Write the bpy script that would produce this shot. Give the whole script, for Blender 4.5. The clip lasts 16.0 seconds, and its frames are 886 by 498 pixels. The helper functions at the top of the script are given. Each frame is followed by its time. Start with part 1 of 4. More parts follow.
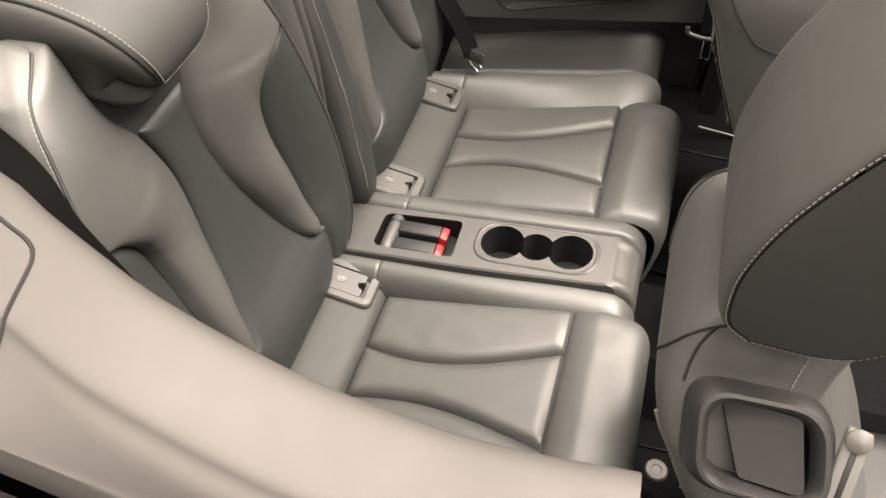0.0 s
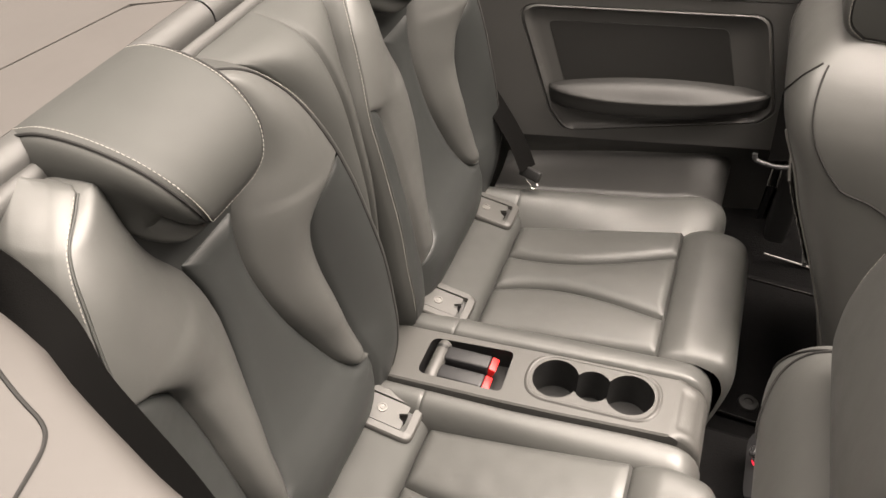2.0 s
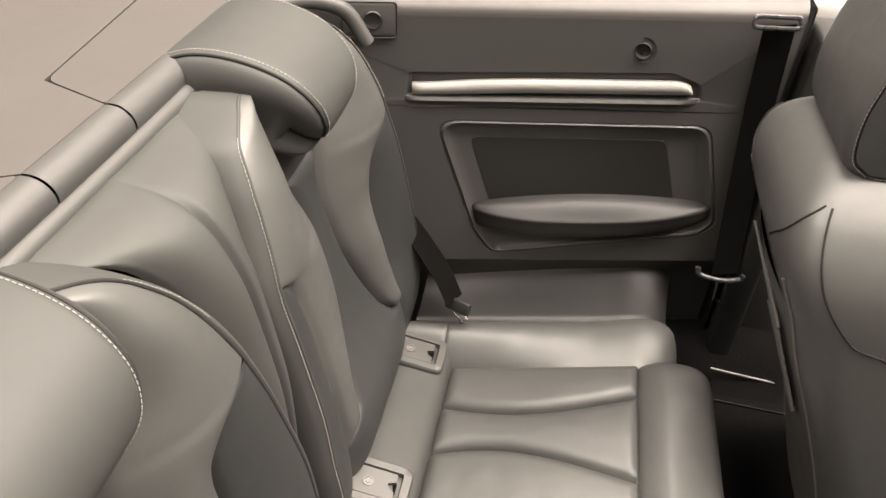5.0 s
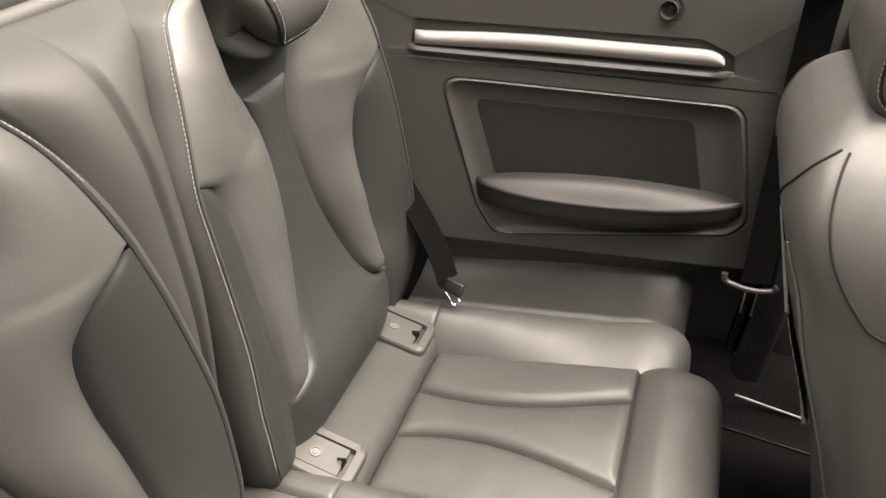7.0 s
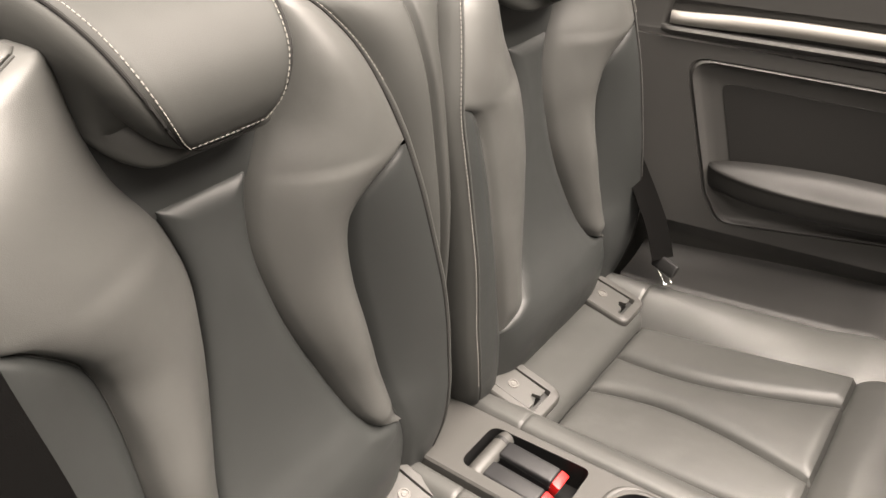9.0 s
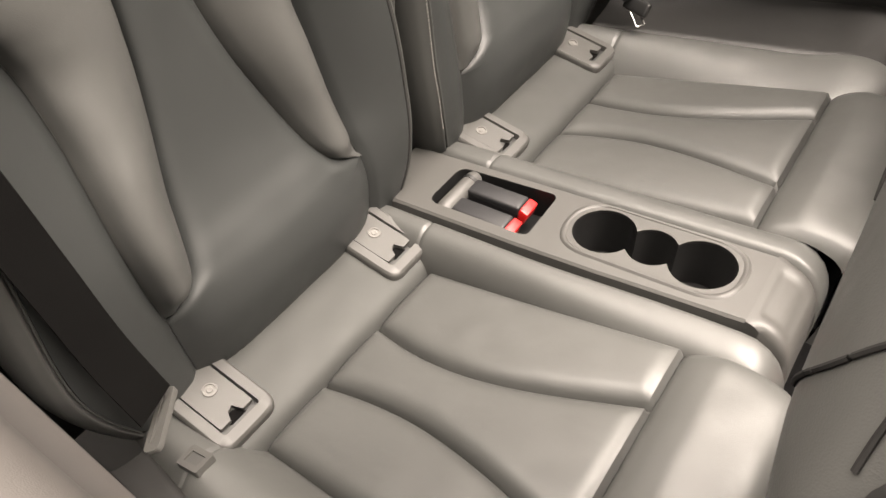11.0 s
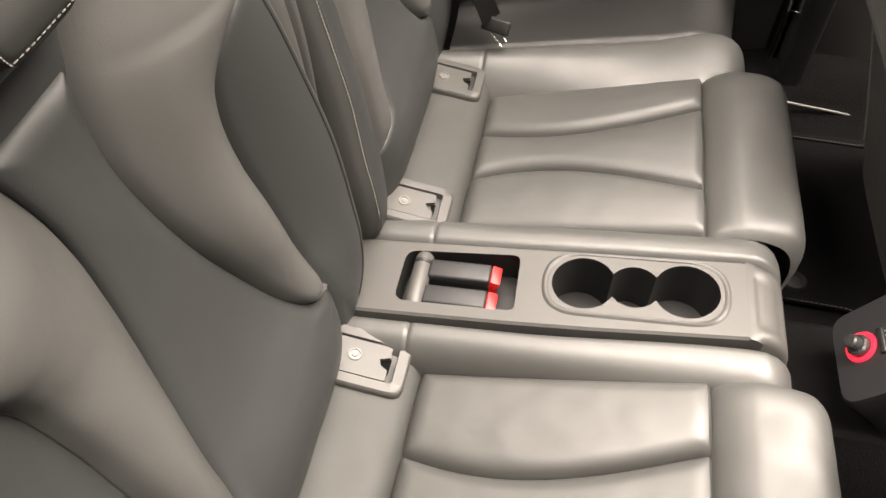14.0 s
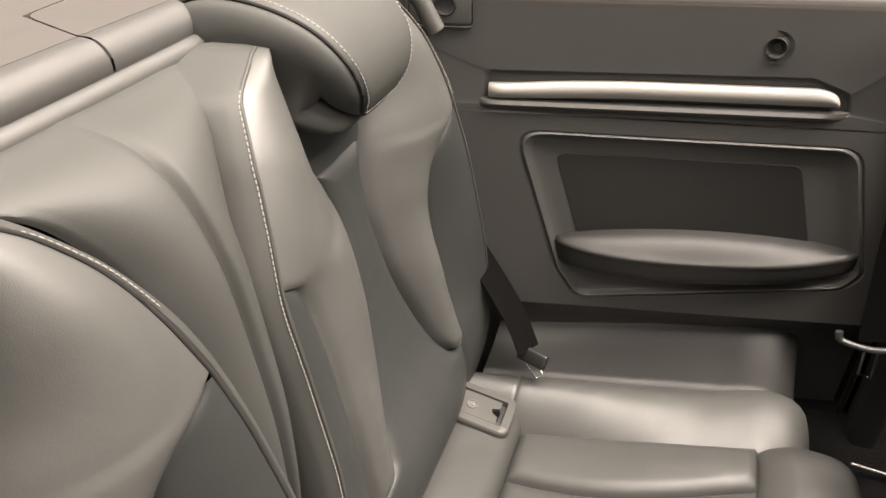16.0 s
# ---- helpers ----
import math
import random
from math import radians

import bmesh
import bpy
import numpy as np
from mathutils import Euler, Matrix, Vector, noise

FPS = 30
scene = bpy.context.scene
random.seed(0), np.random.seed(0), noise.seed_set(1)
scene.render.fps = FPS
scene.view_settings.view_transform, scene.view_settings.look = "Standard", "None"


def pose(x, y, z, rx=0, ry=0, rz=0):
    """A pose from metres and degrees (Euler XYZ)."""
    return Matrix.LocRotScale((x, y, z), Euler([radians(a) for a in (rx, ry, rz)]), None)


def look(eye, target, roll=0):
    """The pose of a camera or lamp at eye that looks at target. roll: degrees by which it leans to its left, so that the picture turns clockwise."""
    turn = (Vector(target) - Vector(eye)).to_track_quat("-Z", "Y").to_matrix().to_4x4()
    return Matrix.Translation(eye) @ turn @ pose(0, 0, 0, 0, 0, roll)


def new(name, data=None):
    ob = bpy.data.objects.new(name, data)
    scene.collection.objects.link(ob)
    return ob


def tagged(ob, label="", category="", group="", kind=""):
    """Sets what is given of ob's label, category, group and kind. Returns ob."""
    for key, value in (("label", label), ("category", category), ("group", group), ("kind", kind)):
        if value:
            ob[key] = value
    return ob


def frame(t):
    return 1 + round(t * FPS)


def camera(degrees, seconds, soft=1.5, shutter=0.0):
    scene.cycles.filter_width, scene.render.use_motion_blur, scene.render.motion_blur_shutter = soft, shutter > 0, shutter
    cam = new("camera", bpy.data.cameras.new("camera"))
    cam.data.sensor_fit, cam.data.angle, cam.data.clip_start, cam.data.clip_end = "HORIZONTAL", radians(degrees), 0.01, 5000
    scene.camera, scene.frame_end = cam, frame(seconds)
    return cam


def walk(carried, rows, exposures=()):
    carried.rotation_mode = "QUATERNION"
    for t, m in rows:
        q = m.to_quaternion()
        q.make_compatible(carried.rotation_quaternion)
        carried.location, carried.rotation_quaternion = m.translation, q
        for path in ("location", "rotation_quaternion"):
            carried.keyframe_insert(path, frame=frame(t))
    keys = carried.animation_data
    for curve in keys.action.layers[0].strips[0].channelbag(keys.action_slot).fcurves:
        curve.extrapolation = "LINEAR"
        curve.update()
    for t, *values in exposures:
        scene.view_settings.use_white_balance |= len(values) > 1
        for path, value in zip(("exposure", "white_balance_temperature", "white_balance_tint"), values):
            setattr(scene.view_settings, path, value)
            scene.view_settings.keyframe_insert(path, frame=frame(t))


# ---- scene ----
cam = camera(62.92, 16.0)
PATH = [
    (0, (0.4359, -0.7913, 1.3563), (0.2380, -0.1921, 0.5806), -1.77),
    (0.5, (0.4360, -0.7845, 1.3655), (0.2186, -0.1648, 0.6115), -2.03),
    (1, (0.4385, -0.7686, 1.3652), (0.1963, -0.1338, 0.6314), -2.31),
    (1.5, (0.4201, -0.7398, 1.3650), (0.1512, -0.0904, 0.6537), -2.66),
    (2, (0.3905, -0.7033, 1.3598), (0.1124, -0.0419, 0.6632), -2.31),
    (2.5, (0.3583, -0.6787, 1.3714), (0.0824, -0.0051, 0.6857), -1.79),
    (3, (0.3198, -0.6556, 1.3819), (0.0698, 0.0402, 0.7086), -0.62),
    (3.5, (0.2812, -0.6191, 1.3756), (0.0577, 0.0939, 0.7110), -0.25),
    (4, (0.2513, -0.5687, 1.3692), (0.0613, 0.1616, 0.7129), 0.22),
    (4.5, (0.2373, -0.5209, 1.3512), (0.0920, 0.2309, 0.7080), 1.54),
    (4.7, (0.2348, -0.5014, 1.3411), (0.1007, 0.2559, 0.7020), 1.92),
    (6.8, (0.3571, -0.4289, 1.1801), (0.1317, 0.3521, 0.5977), 3.14),
    (7, (0.3751, -0.4370, 1.1664), (0.1280, 0.3363, 0.5826), 3.29),
    (7.5, (0.4177, -0.4581, 1.1355), (0.0962, 0.2920, 0.5577), 2.80),
    (8, (0.4049, -0.5024, 1.1385), (-0.0071, 0.2146, 0.5762), 1.98),
    (8.2, (0.3981, -0.5185, 1.1492), (-0.0405, 0.1858, 0.5911), 1.93),
    (10.3, (0.4704, -0.5669, 1.0503), (-0.0407, -0.0103, 0.3954), -1.40),
    (10.5, (0.4819, -0.5672, 1.0343), (-0.0121, -0.0216, 0.3573), -2.38),
    (11, (0.5000, -0.5878, 1.0044), (0.0765, -0.0462, 0.2781), -3.80),
    (11.5, (0.4968, -0.6026, 1.0044), (0.1849, -0.0598, 0.2245), -3.68),
    (12, (0.4479, -0.6106, 1.0247), (0.2763, -0.0787, 0.1955), -1.41),
    (12.5, (0.3826, -0.6033, 1.0570), (0.3234, -0.0960, 0.1973), 0.58),
    (13, (0.3377, -0.5969, 1.0669), (0.3254, -0.1141, 0.1912), 2.01),
    (13.5, (0.2918, -0.5747, 1.0785), (0.2421, -0.0432, 0.2328), 0.19),
    (14, (0.2390, -0.5303, 1.0954), (0.0924, 0.0776, 0.3151), -2.52),
    (14.5, (0.2082, -0.4830, 1.1235), (-0.0248, 0.1896, 0.4211), -2.98),
    (15, (0.2086, -0.4314, 1.1450), (-0.0774, 0.2938, 0.5186), -1.69),
    (15.5, (0.2153, -0.3855, 1.1522), (-0.0845, 0.3773, 0.5792), -0.79),
    (16, (0.2535, -0.3499, 1.1515), (-0.0284, 0.4357, 0.6008), -0.32),
]
walk(cam, [(t, look(eye, target, roll)) for t, eye, target, roll in PATH], exposures=[(0, 0.42), (4.7, 0.42), (7, 0.61), (8.2, 0.62), (10.3, 0.60), (14.2, 0.60), (16, 0.57)])

# ---- world and lights: an unseen closed hall, its lamps placed to suit the shading ----
world = bpy.data.worlds.new("hall_air")
scene.world = world
world.use_nodes = True
world.node_tree.nodes["Background"].inputs[0].default_value = (1.0, 0.95, 0.88, 1)
world.node_tree.nodes["Background"].inputs[1].default_value = 0.008


def lamp(name, eye, target, sx, sy, watts, colour):
    data = bpy.data.lights.new(name, "AREA")
    data.shape, data.size, data.size_y, data.energy, data.color = "RECTANGLE", sx, sy, watts, colour
    ob = new(name, data)
    ob.matrix_world = look(eye, target)
    return ob


WARM = (1.0, 0.875, 0.77)
lamp("ceiling_light_a", (1.0, 0.5, 5.0), (1.0, 0.5, 0), 3.2, 3.2, 600, WARM)
lamp("ceiling_light_b", (3.8, 1.0, 5.0), (3.8, 1.0, 0), 2.2, 3.6, 980, WARM)
# added fill from behind that brightens the front seat backs
lamp("fill_light_c", (-3.0, -1.2, 5.0), (-3.0, -1.2, 0), 1.8, 3.0, 380, WARM)
lamp("ceiling_light_d", (0.4, 3.3, 5.0), (0.4, 3.3, 0), 4.0, 1.2, 240, WARM)
# added fill from the near side for the far panel and seat
lamp("fill_light_e", (1.8, -2.9, 5.0), (1.8, -2.9, 0), 3.4, 1.6, 170, WARM)


# ---- materials ----
def material(name, colour, rough=0.5, metal=0.0, grain=0.0, grain_scale=400.0, vary=0.12, vary_scale=9.0,
             spec=0.5, wear=0.0, voronoi=False, crumple=0.5):
    m = bpy.data.materials.new(name)
    m.use_nodes = True
    nt = m.node_tree
    b = nt.nodes["Principled BSDF"]
    b.inputs["Roughness"].default_value, b.inputs["Metallic"].default_value = rough, metal
    b.inputs["Specular IOR Level"].default_value = spec
    geo = nt.nodes.new("ShaderNodeNewGeometry")
    n1 = nt.nodes.new("ShaderNodeTexNoise")
    n1.inputs["Scale"].default_value, n1.inputs["Detail"].default_value = vary_scale, 5
    nt.links.new(geo.outputs["Position"], n1.inputs["Vector"])
    mix = nt.nodes.new("ShaderNodeMix")
    mix.data_type = "RGBA"
    mix.inputs[6].default_value = (*[c * (1 - vary) for c in colour], 1)
    mix.inputs[7].default_value = (*[min(1, c * (1 + vary)) for c in colour], 1)
    nt.links.new(n1.outputs["Fac"], mix.inputs[0])
    nt.links.new(mix.outputs[2], b.inputs["Base Color"])
    rr = nt.nodes.new("ShaderNodeMapRange")
    rr.inputs[3].default_value, rr.inputs[4].default_value = max(0, rough - 0.06 - wear), min(1, rough + 0.06 + wear)
    n2 = nt.nodes.new("ShaderNodeTexNoise")
    n2.inputs["Scale"].default_value, n2.inputs["Detail"].default_value = vary_scale * 4.3, 4
    nt.links.new(geo.outputs["Position"], n2.inputs["Vector"])
    nt.links.new(n2.outputs["Fac"], rr.inputs[0])
    nt.links.new(rr.outputs[0], b.inputs["Roughness"])
    if grain:
        if voronoi:
            n3 = nt.nodes.new("ShaderNodeTexVoronoi")
            out = n3.outputs["Distance"]
        else:
            n3 = nt.nodes.new("ShaderNodeTexNoise")
            n3.inputs["Detail"].default_value = 3
            out = n3.outputs["Fac"]
        n3.inputs["Scale"].default_value = grain_scale
        nt.links.new(geo.outputs["Position"], n3.inputs["Vector"])
        bump = nt.nodes.new("ShaderNodeBump")
        bump.inputs["Strength"].default_value, bump.inputs["Distance"].default_value = grain, 0.0006
        nt.links.new(out, bump.inputs["Height"])
        soft = nt.nodes.new("ShaderNodeBump")
        soft.inputs["Strength"].default_value, soft.inputs["Distance"].default_value = grain * crumple, 0.004
        nt.links.new(n2.outputs["Fac"], soft.inputs["Height"])
        nt.links.new(soft.outputs[0], bump.inputs["Normal"])
        nt.links.new(bump.outputs[0], b.inputs["Normal"])
    return m


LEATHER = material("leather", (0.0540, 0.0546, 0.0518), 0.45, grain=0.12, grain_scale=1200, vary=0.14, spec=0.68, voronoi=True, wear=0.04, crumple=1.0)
# darker, duller copy of the leather that tones down brightly lit parts
LEATHER_DULLED = material("dulled_leather", (0.0405, 0.0414, 0.0390), 0.58, grain=0.13, grain_scale=1200, vary=0.12, spec=0.28, voronoi=True)
# two-tone dark leather, with shade of the panels and wings in its colour
LEATHER_SHADED = material("shaded_leather", (0.0225, 0.0242, 0.0236), 0.49, grain=0.12, grain_scale=1200, vary=0.10, spec=0.42, voronoi=True)
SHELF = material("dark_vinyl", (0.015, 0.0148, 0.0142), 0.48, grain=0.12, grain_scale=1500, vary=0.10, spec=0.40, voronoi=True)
PLASTIC = material("soft_plastic", (0.054, 0.053, 0.050), 0.46, grain=0.12, grain_scale=2200, vary=0.06, voronoi=True)
PANEL = material("panel_plastic", (0.043, 0.0425, 0.0408), 0.52, grain=0.12, grain_scale=2200, vary=0.08, voronoi=True)
TRIMTOP = material("trim_vinyl", (0.050, 0.046, 0.043), 0.58, grain=0.09, grain_scale=2600, vary=0.07, voronoi=True)
DARK = material("black_plastic", (0.007, 0.007, 0.007), 0.5, grain=0.2, grain_scale=1500)
GLOSSY = material("glossy_black_plastic", (0.025, 0.025, 0.026), 0.28)
CARPET = material("carpet", (0.0042, 0.0041, 0.0042), 0.95, grain=0.9, grain_scale=700, vary=0.35, vary_scale=60, spec=0.06)
WEB = material("belt_webbing", (0.0026, 0.0025, 0.0024), 0.9, grain=0.5, grain_scale=900, vary=0.15, spec=0.06)
THREAD = material("thread", (0.23, 0.222, 0.205), 0.7)
PIPE = material("piping", (0.020, 0.0196, 0.019), 0.8, spec=0.15)
ALU = material("brushed_aluminium", (0.31, 0.30, 0.28), 0.50, metal=0.5, grain=0.1, vary=0.04)
CHROME = material("chrome", (0.50, 0.49, 0.475), 0.22, metal=1.0, vary=0.03)
RED = material("red_plastic", (0.50, 0.012, 0.012), 0.4)
NET = material("net_cord", (0.07, 0.068, 0.064), 0.85)
BUCKLE = material("buckle_plastic", (0.013, 0.013, 0.014), 0.48, grain=0.05, grain_scale=2500)
LATCH = material("latch_plastic", (0.019, 0.0187, 0.0182), 0.45, grain=0.05, grain_scale=2500)
CLEAR = material("grey_button_plastic", (0.11, 0.107, 0.10), 0.38)
RING = bpy.data.materials.new("red_glow_ring")
RING.use_nodes = True
RING.node_tree.nodes["Principled BSDF"].inputs["Base Color"].default_value = (0.6, 0.01, 0.03, 1)
RING.node_tree.nodes["Principled BSDF"].inputs["Emission Color"].default_value = (1.0, 0.02, 0.05, 1)
RING.node_tree.nodes["Principled BSDF"].inputs["Emission Strength"].default_value = 0.8
# dark colours, so that the unseen hall throws little light back
PAINT = material("hall_paint", (0.06, 0.059, 0.058), 0.8, vary=0.05, vary_scale=2)
CONCRETE = material("hall_concrete", (0.08, 0.079, 0.077), 0.7, grain=0.4, grain_scale=60, vary=0.2, vary_scale=3)
PANELGLOW = material("bodywork", (0.35, 0.34, 0.33), 0.25, metal=0.3)


# ---- building helpers ----
def part(name, bm, mat, parent=None, label="", smooth=True):
    me = bpy.data.meshes.new(name)
    bmesh.ops.recalc_face_normals(bm, faces=bm.faces[:])
    bm.to_mesh(me)
    bm.free()
    me.materials.append(mat)
    if smooth:
        me.shade_smooth()
        me.set_sharp_from_angle(angle=radians(38))
    ob = new(name, me)
    if parent:
        ob.parent = parent
    if label:
        tagged(ob, label)
    return ob


def thing(name, label, category, group="", kind=""):
    return tagged(new(name), label, category, group, kind)


def spline(pts, n=12):
    """Catmull-Rom through the points, n steps for each span."""
    p = [np.array(q, float) for q in pts]
    p = [2 * p[0] - p[1]] + p + [2 * p[-1] - p[-2]]
    out = []
    for i in range(1, len(p) - 2):
        for k in range(n):
            t = k / n
            out.append(0.5 * (2 * p[i] + (p[i + 1] - p[i - 1]) * t + (2 * p[i - 1] - 5 * p[i] + 4 * p[i + 1] - p[i + 2]) * t * t
                              + (3 * p[i] - p[i - 1] - 3 * p[i + 1] + p[i + 2]) * t ** 3))
    out.append(p[-2])
    return np.array(out)


def along(*pairs):
    """A smooth function through (key, value) pairs."""
    s = spline(pairs, 16)
    keys = np.maximum.accumulate(s[:, 0])
    return lambda v: float(np.interp(v, keys, s[:, 1]))


def sheet(rows, closed=False):
    """A bmesh of quads over rows of points; closed joins each row's end to its start."""
    bm = bmesh.new()
    grid = [[bm.verts.new(tuple(float(c) for c in p)) for p in row] for row in rows]
    n = len(grid[0])
    for a, b in zip(grid, grid[1:]):
        for j in range(n if closed else n - 1):
            bm.faces.new((a[j], a[(j + 1) % n], b[(j + 1) % n], b[j]))
    return bm


def cap(bm, row):
    bm.verts.ensure_lookup_table()
    bm.faces.new([bm.verts[i] for i in row])


def tube(bm, pts, r, n=8, ends=True):
    """A round bar along points, added to bm."""
    pts = [Vector(p) for p in pts]
    rings = []
    for i, p in enumerate(pts):
        d = (pts[min(i + 1, len(pts) - 1)] - pts[max(i - 1, 0)]).normalized()
        a = d.cross(Vector((0, 0, 1)) if abs(d.z) < 0.9 else Vector((1, 0, 0))).normalized()
        b = d.cross(a)
        rings.append([bm.verts.new(p + r * (math.cos(2 * math.pi * k / n) * a + math.sin(2 * math.pi * k / n) * b)) for k in range(n)])
    for u, v in zip(rings, rings[1:]):
        for k in range(n):
            bm.faces.new((u[k], u[(k + 1) % n], v[(k + 1) % n], v[k]))
    if ends:
        bm.faces.new(rings[0][::-1])
        bm.faces.new(rings[-1])
    return bm


def bar(pts, r, n=8):
    return tube(bmesh.new(), pts, r, n)


def stitches(pts, pitch=0.0050, r=0.00052, fill=0.64):
    """Thread laid in short stitches along a polyline."""
    bm = bmesh.new()
    pts = np.array(pts, float)
    run = np.r_[0, np.cumsum(np.linalg.norm(np.diff(pts, axis=0), axis=1))]
    s = 0.0
    while s + pitch < run[-1]:
        ends = [[np.interp(q, run, pts[:, k]) for k in range(3)] for q in (s, s + pitch * fill * 0.5, s + pitch * fill)]
        tube(bm, ends, r, 5)
        s += pitch
    return bm


def box(cx, cy, cz, sx, sy, sz, bevel=0.004, seg=3, m=None):
    bm = bmesh.new()
    bmesh.ops.create_cube(bm, size=1)
    bmesh.ops.scale(bm, vec=(sx, sy, sz), verts=bm.verts[:])
    if bevel:
        bmesh.ops.bevel(bm, geom=bm.edges[:] + bm.verts[:], offset=bevel, segments=seg, affect="EDGES", profile=0.5)
    if m is not None:
        bmesh.ops.transform(bm, matrix=m, verts=bm.verts[:])
    bmesh.ops.translate(bm, vec=(cx, cy, cz), verts=bm.verts[:])
    return bm


def disc(m, profile, n=32):
    """A turned shape: profile of (radius, height), set by the pose m."""
    rows = [[m @ Vector((r * math.cos(2 * math.pi * k / n), r * math.sin(2 * math.pi * k / n), h)) for k in range(n)] for r, h in profile]
    return sheet(rows, True)


def round_poly(corners, r, n=6):
    """A closed 2D outline with rounded corners; r: one radius, or one for each corner."""
    out = []
    k = len(corners)
    for i in range(k):
        p, a, b = (np.array(corners[j % k], float) for j in (i, i - 1, i + 1))
        ri = r[i] if isinstance(r, (list, tuple)) else r
        u, v = (a - p) / np.linalg.norm(a - p), (b - p) / np.linalg.norm(b - p)
        half = math.acos(max(-1, min(1, float(u @ v)))) / 2
        d = min(ri / math.tan(half), 0.49 * np.linalg.norm(a - p), 0.49 * np.linalg.norm(b - p))
        s, e = p + u * d, p + v * d
        for q in range(n + 1):
            t = q / n
            out.append((1 - t) ** 2 * s + 2 * t * (1 - t) * p + t * t * e)
    return out


def plate(outer, holes, place):
    """A flat piece with holes, filled in 2D and laid into space by place(u, v). Returns the bmesh and its loops."""
    bm = bmesh.new()
    loops = []
    for line in (outer, *holes):
        vs = [bm.verts.new((float(q[0]), float(q[1]), 0)) for q in line]
        for a, b in zip(vs, vs[1:] + vs[:1]):
            bm.edges.new((a, b))
        loops.append(vs)
    bmesh.ops.triangle_fill(bm, edges=bm.edges[:], use_beauty=True)
    for v in bm.verts:
        v.co = Vector(place(v.co.x, v.co.y))
    return bm, loops


def wall_down(bm, loop, offsets):
    """Strips from a loop through a row of offset functions p -> p."""
    last = loop
    for f in offsets:
        nxt = [bm.verts.new(f(v.co.copy())) for v in loop]
        n = len(loop)
        for i in range(n):
            bm.faces.new((last[i], last[(i + 1) % n], nxt[(i + 1) % n], nxt[i]))
        last = nxt
    return last


def smooth01(t):
    t = max(0.0, min(1.0, t))
    return t * t * (3 - 2 * t)


def pad_rise(d, r, h):
    """The rise of a stuffed pad at distance d from its seam."""
    t = max(0.0, min(1.0, d / r))
    return h * math.sqrt(max(0.0, 1 - (1 - t) ** 2))


# ---- unseen hall and car shell ----
def structure(name, bm, mat, label, smooth=False):
    return tagged(part(name, bm, mat, smooth=smooth), label, name.split("_")[0], kind="structure")


# the hall is added round the car to close off and dim stray light
structure("ground", box(0.5, 0, -0.20, 9.0, 8.0, 0.1, 0), CONCRETE, "unseen grey concrete hall floor under the parked car")
structure("ceiling", box(0.5, 0, 5.16, 9.0, 8.0, 0.1, 0), PAINT, "unseen dark-painted hall ceiling above the car")
structure("wall_north", box(0.5, 4.05, 2.47, 9.0, 0.1, 5.28, 0), PAINT, "unseen dark-painted hall wall that limits bounced light")
structure("wall_south", box(0.5, -4.05, 2.47, 9.0, 0.1, 5.28, 0), PAINT, "unseen dark-painted hall wall that limits bounced light")
structure("wall_east", box(5.05, 0, 2.47, 0.1, 8.0, 5.28, 0), PAINT, "unseen dark-painted hall wall that limits bounced light")
structure("wall_west", box(-4.05, 0, 2.47, 0.1, 8.0, 5.28, 0), PAINT, "unseen dark-painted hall wall that limits bounced light")

SIDES = (-1, 1)          # the near and the far half of the car
BACK_Y = {-1: -0.252, 1: 0.270}      # middle of each rear seat back
back_x = along((0.28, 0.000), (0.33, 0.010), (0.36, 0.020), (0.41, 0.027), (0.45, 0.020), (0.48, 0.004), (0.51, -0.014), (0.55, -0.031), (0.60, -0.044), (0.65, -0.054),
               (0.70, -0.062), (0.75, -0.071), (0.80, -0.080), (0.85, -0.087), (0.95, -0.100), (1.05, -0.115))
cons_z = lambda x: 0.352 + 0.10 * x
seat_z = lambda x: 0.290 + 0.222 * x


def carpet_floor():
    """Floor pan with the tunnel hump, one sheet."""
    rows = []
    for x in np.linspace(0.46, 1.9, 40):
        row = []
        for y in np.linspace(-0.72, 0.72, 73):
            z = 0.15 + 0.11 * smooth01((0.15 - abs(y)) / 0.07) + 0.10 * smooth01((abs(y) - 0.60) / 0.08)
            row.append((x, y, z + 0.004 * noise.noise((x * 6, y * 6, 0))))
        rows.append(row)
    return structure("floor", sheet(rows), CARPET, "black carpet over the car floor and tunnel hump", True)


carpet_floor()
structure("sill_far", box(0.9, 0.78, 0.30, 2.6, 0.12, 0.5, 0.02), DARK, "dark inner sill of the car body")
structure("sill_near", box(0.9, -0.78, 0.30, 2.6, 0.12, 0.5, 0.02), DARK, "dark inner sill of the car body")
structure("firewall", box(1.95, 0, 0.45, 0.1, 1.5, 0.7, 0.02), DARK, "dark front bulkhead of the cabin")
structure("rear_bulkhead", box(-0.26, 0, 0.52, 0.06, 1.36, 0.80, 0.01), DARK, "dark panel behind the rear seat backs")


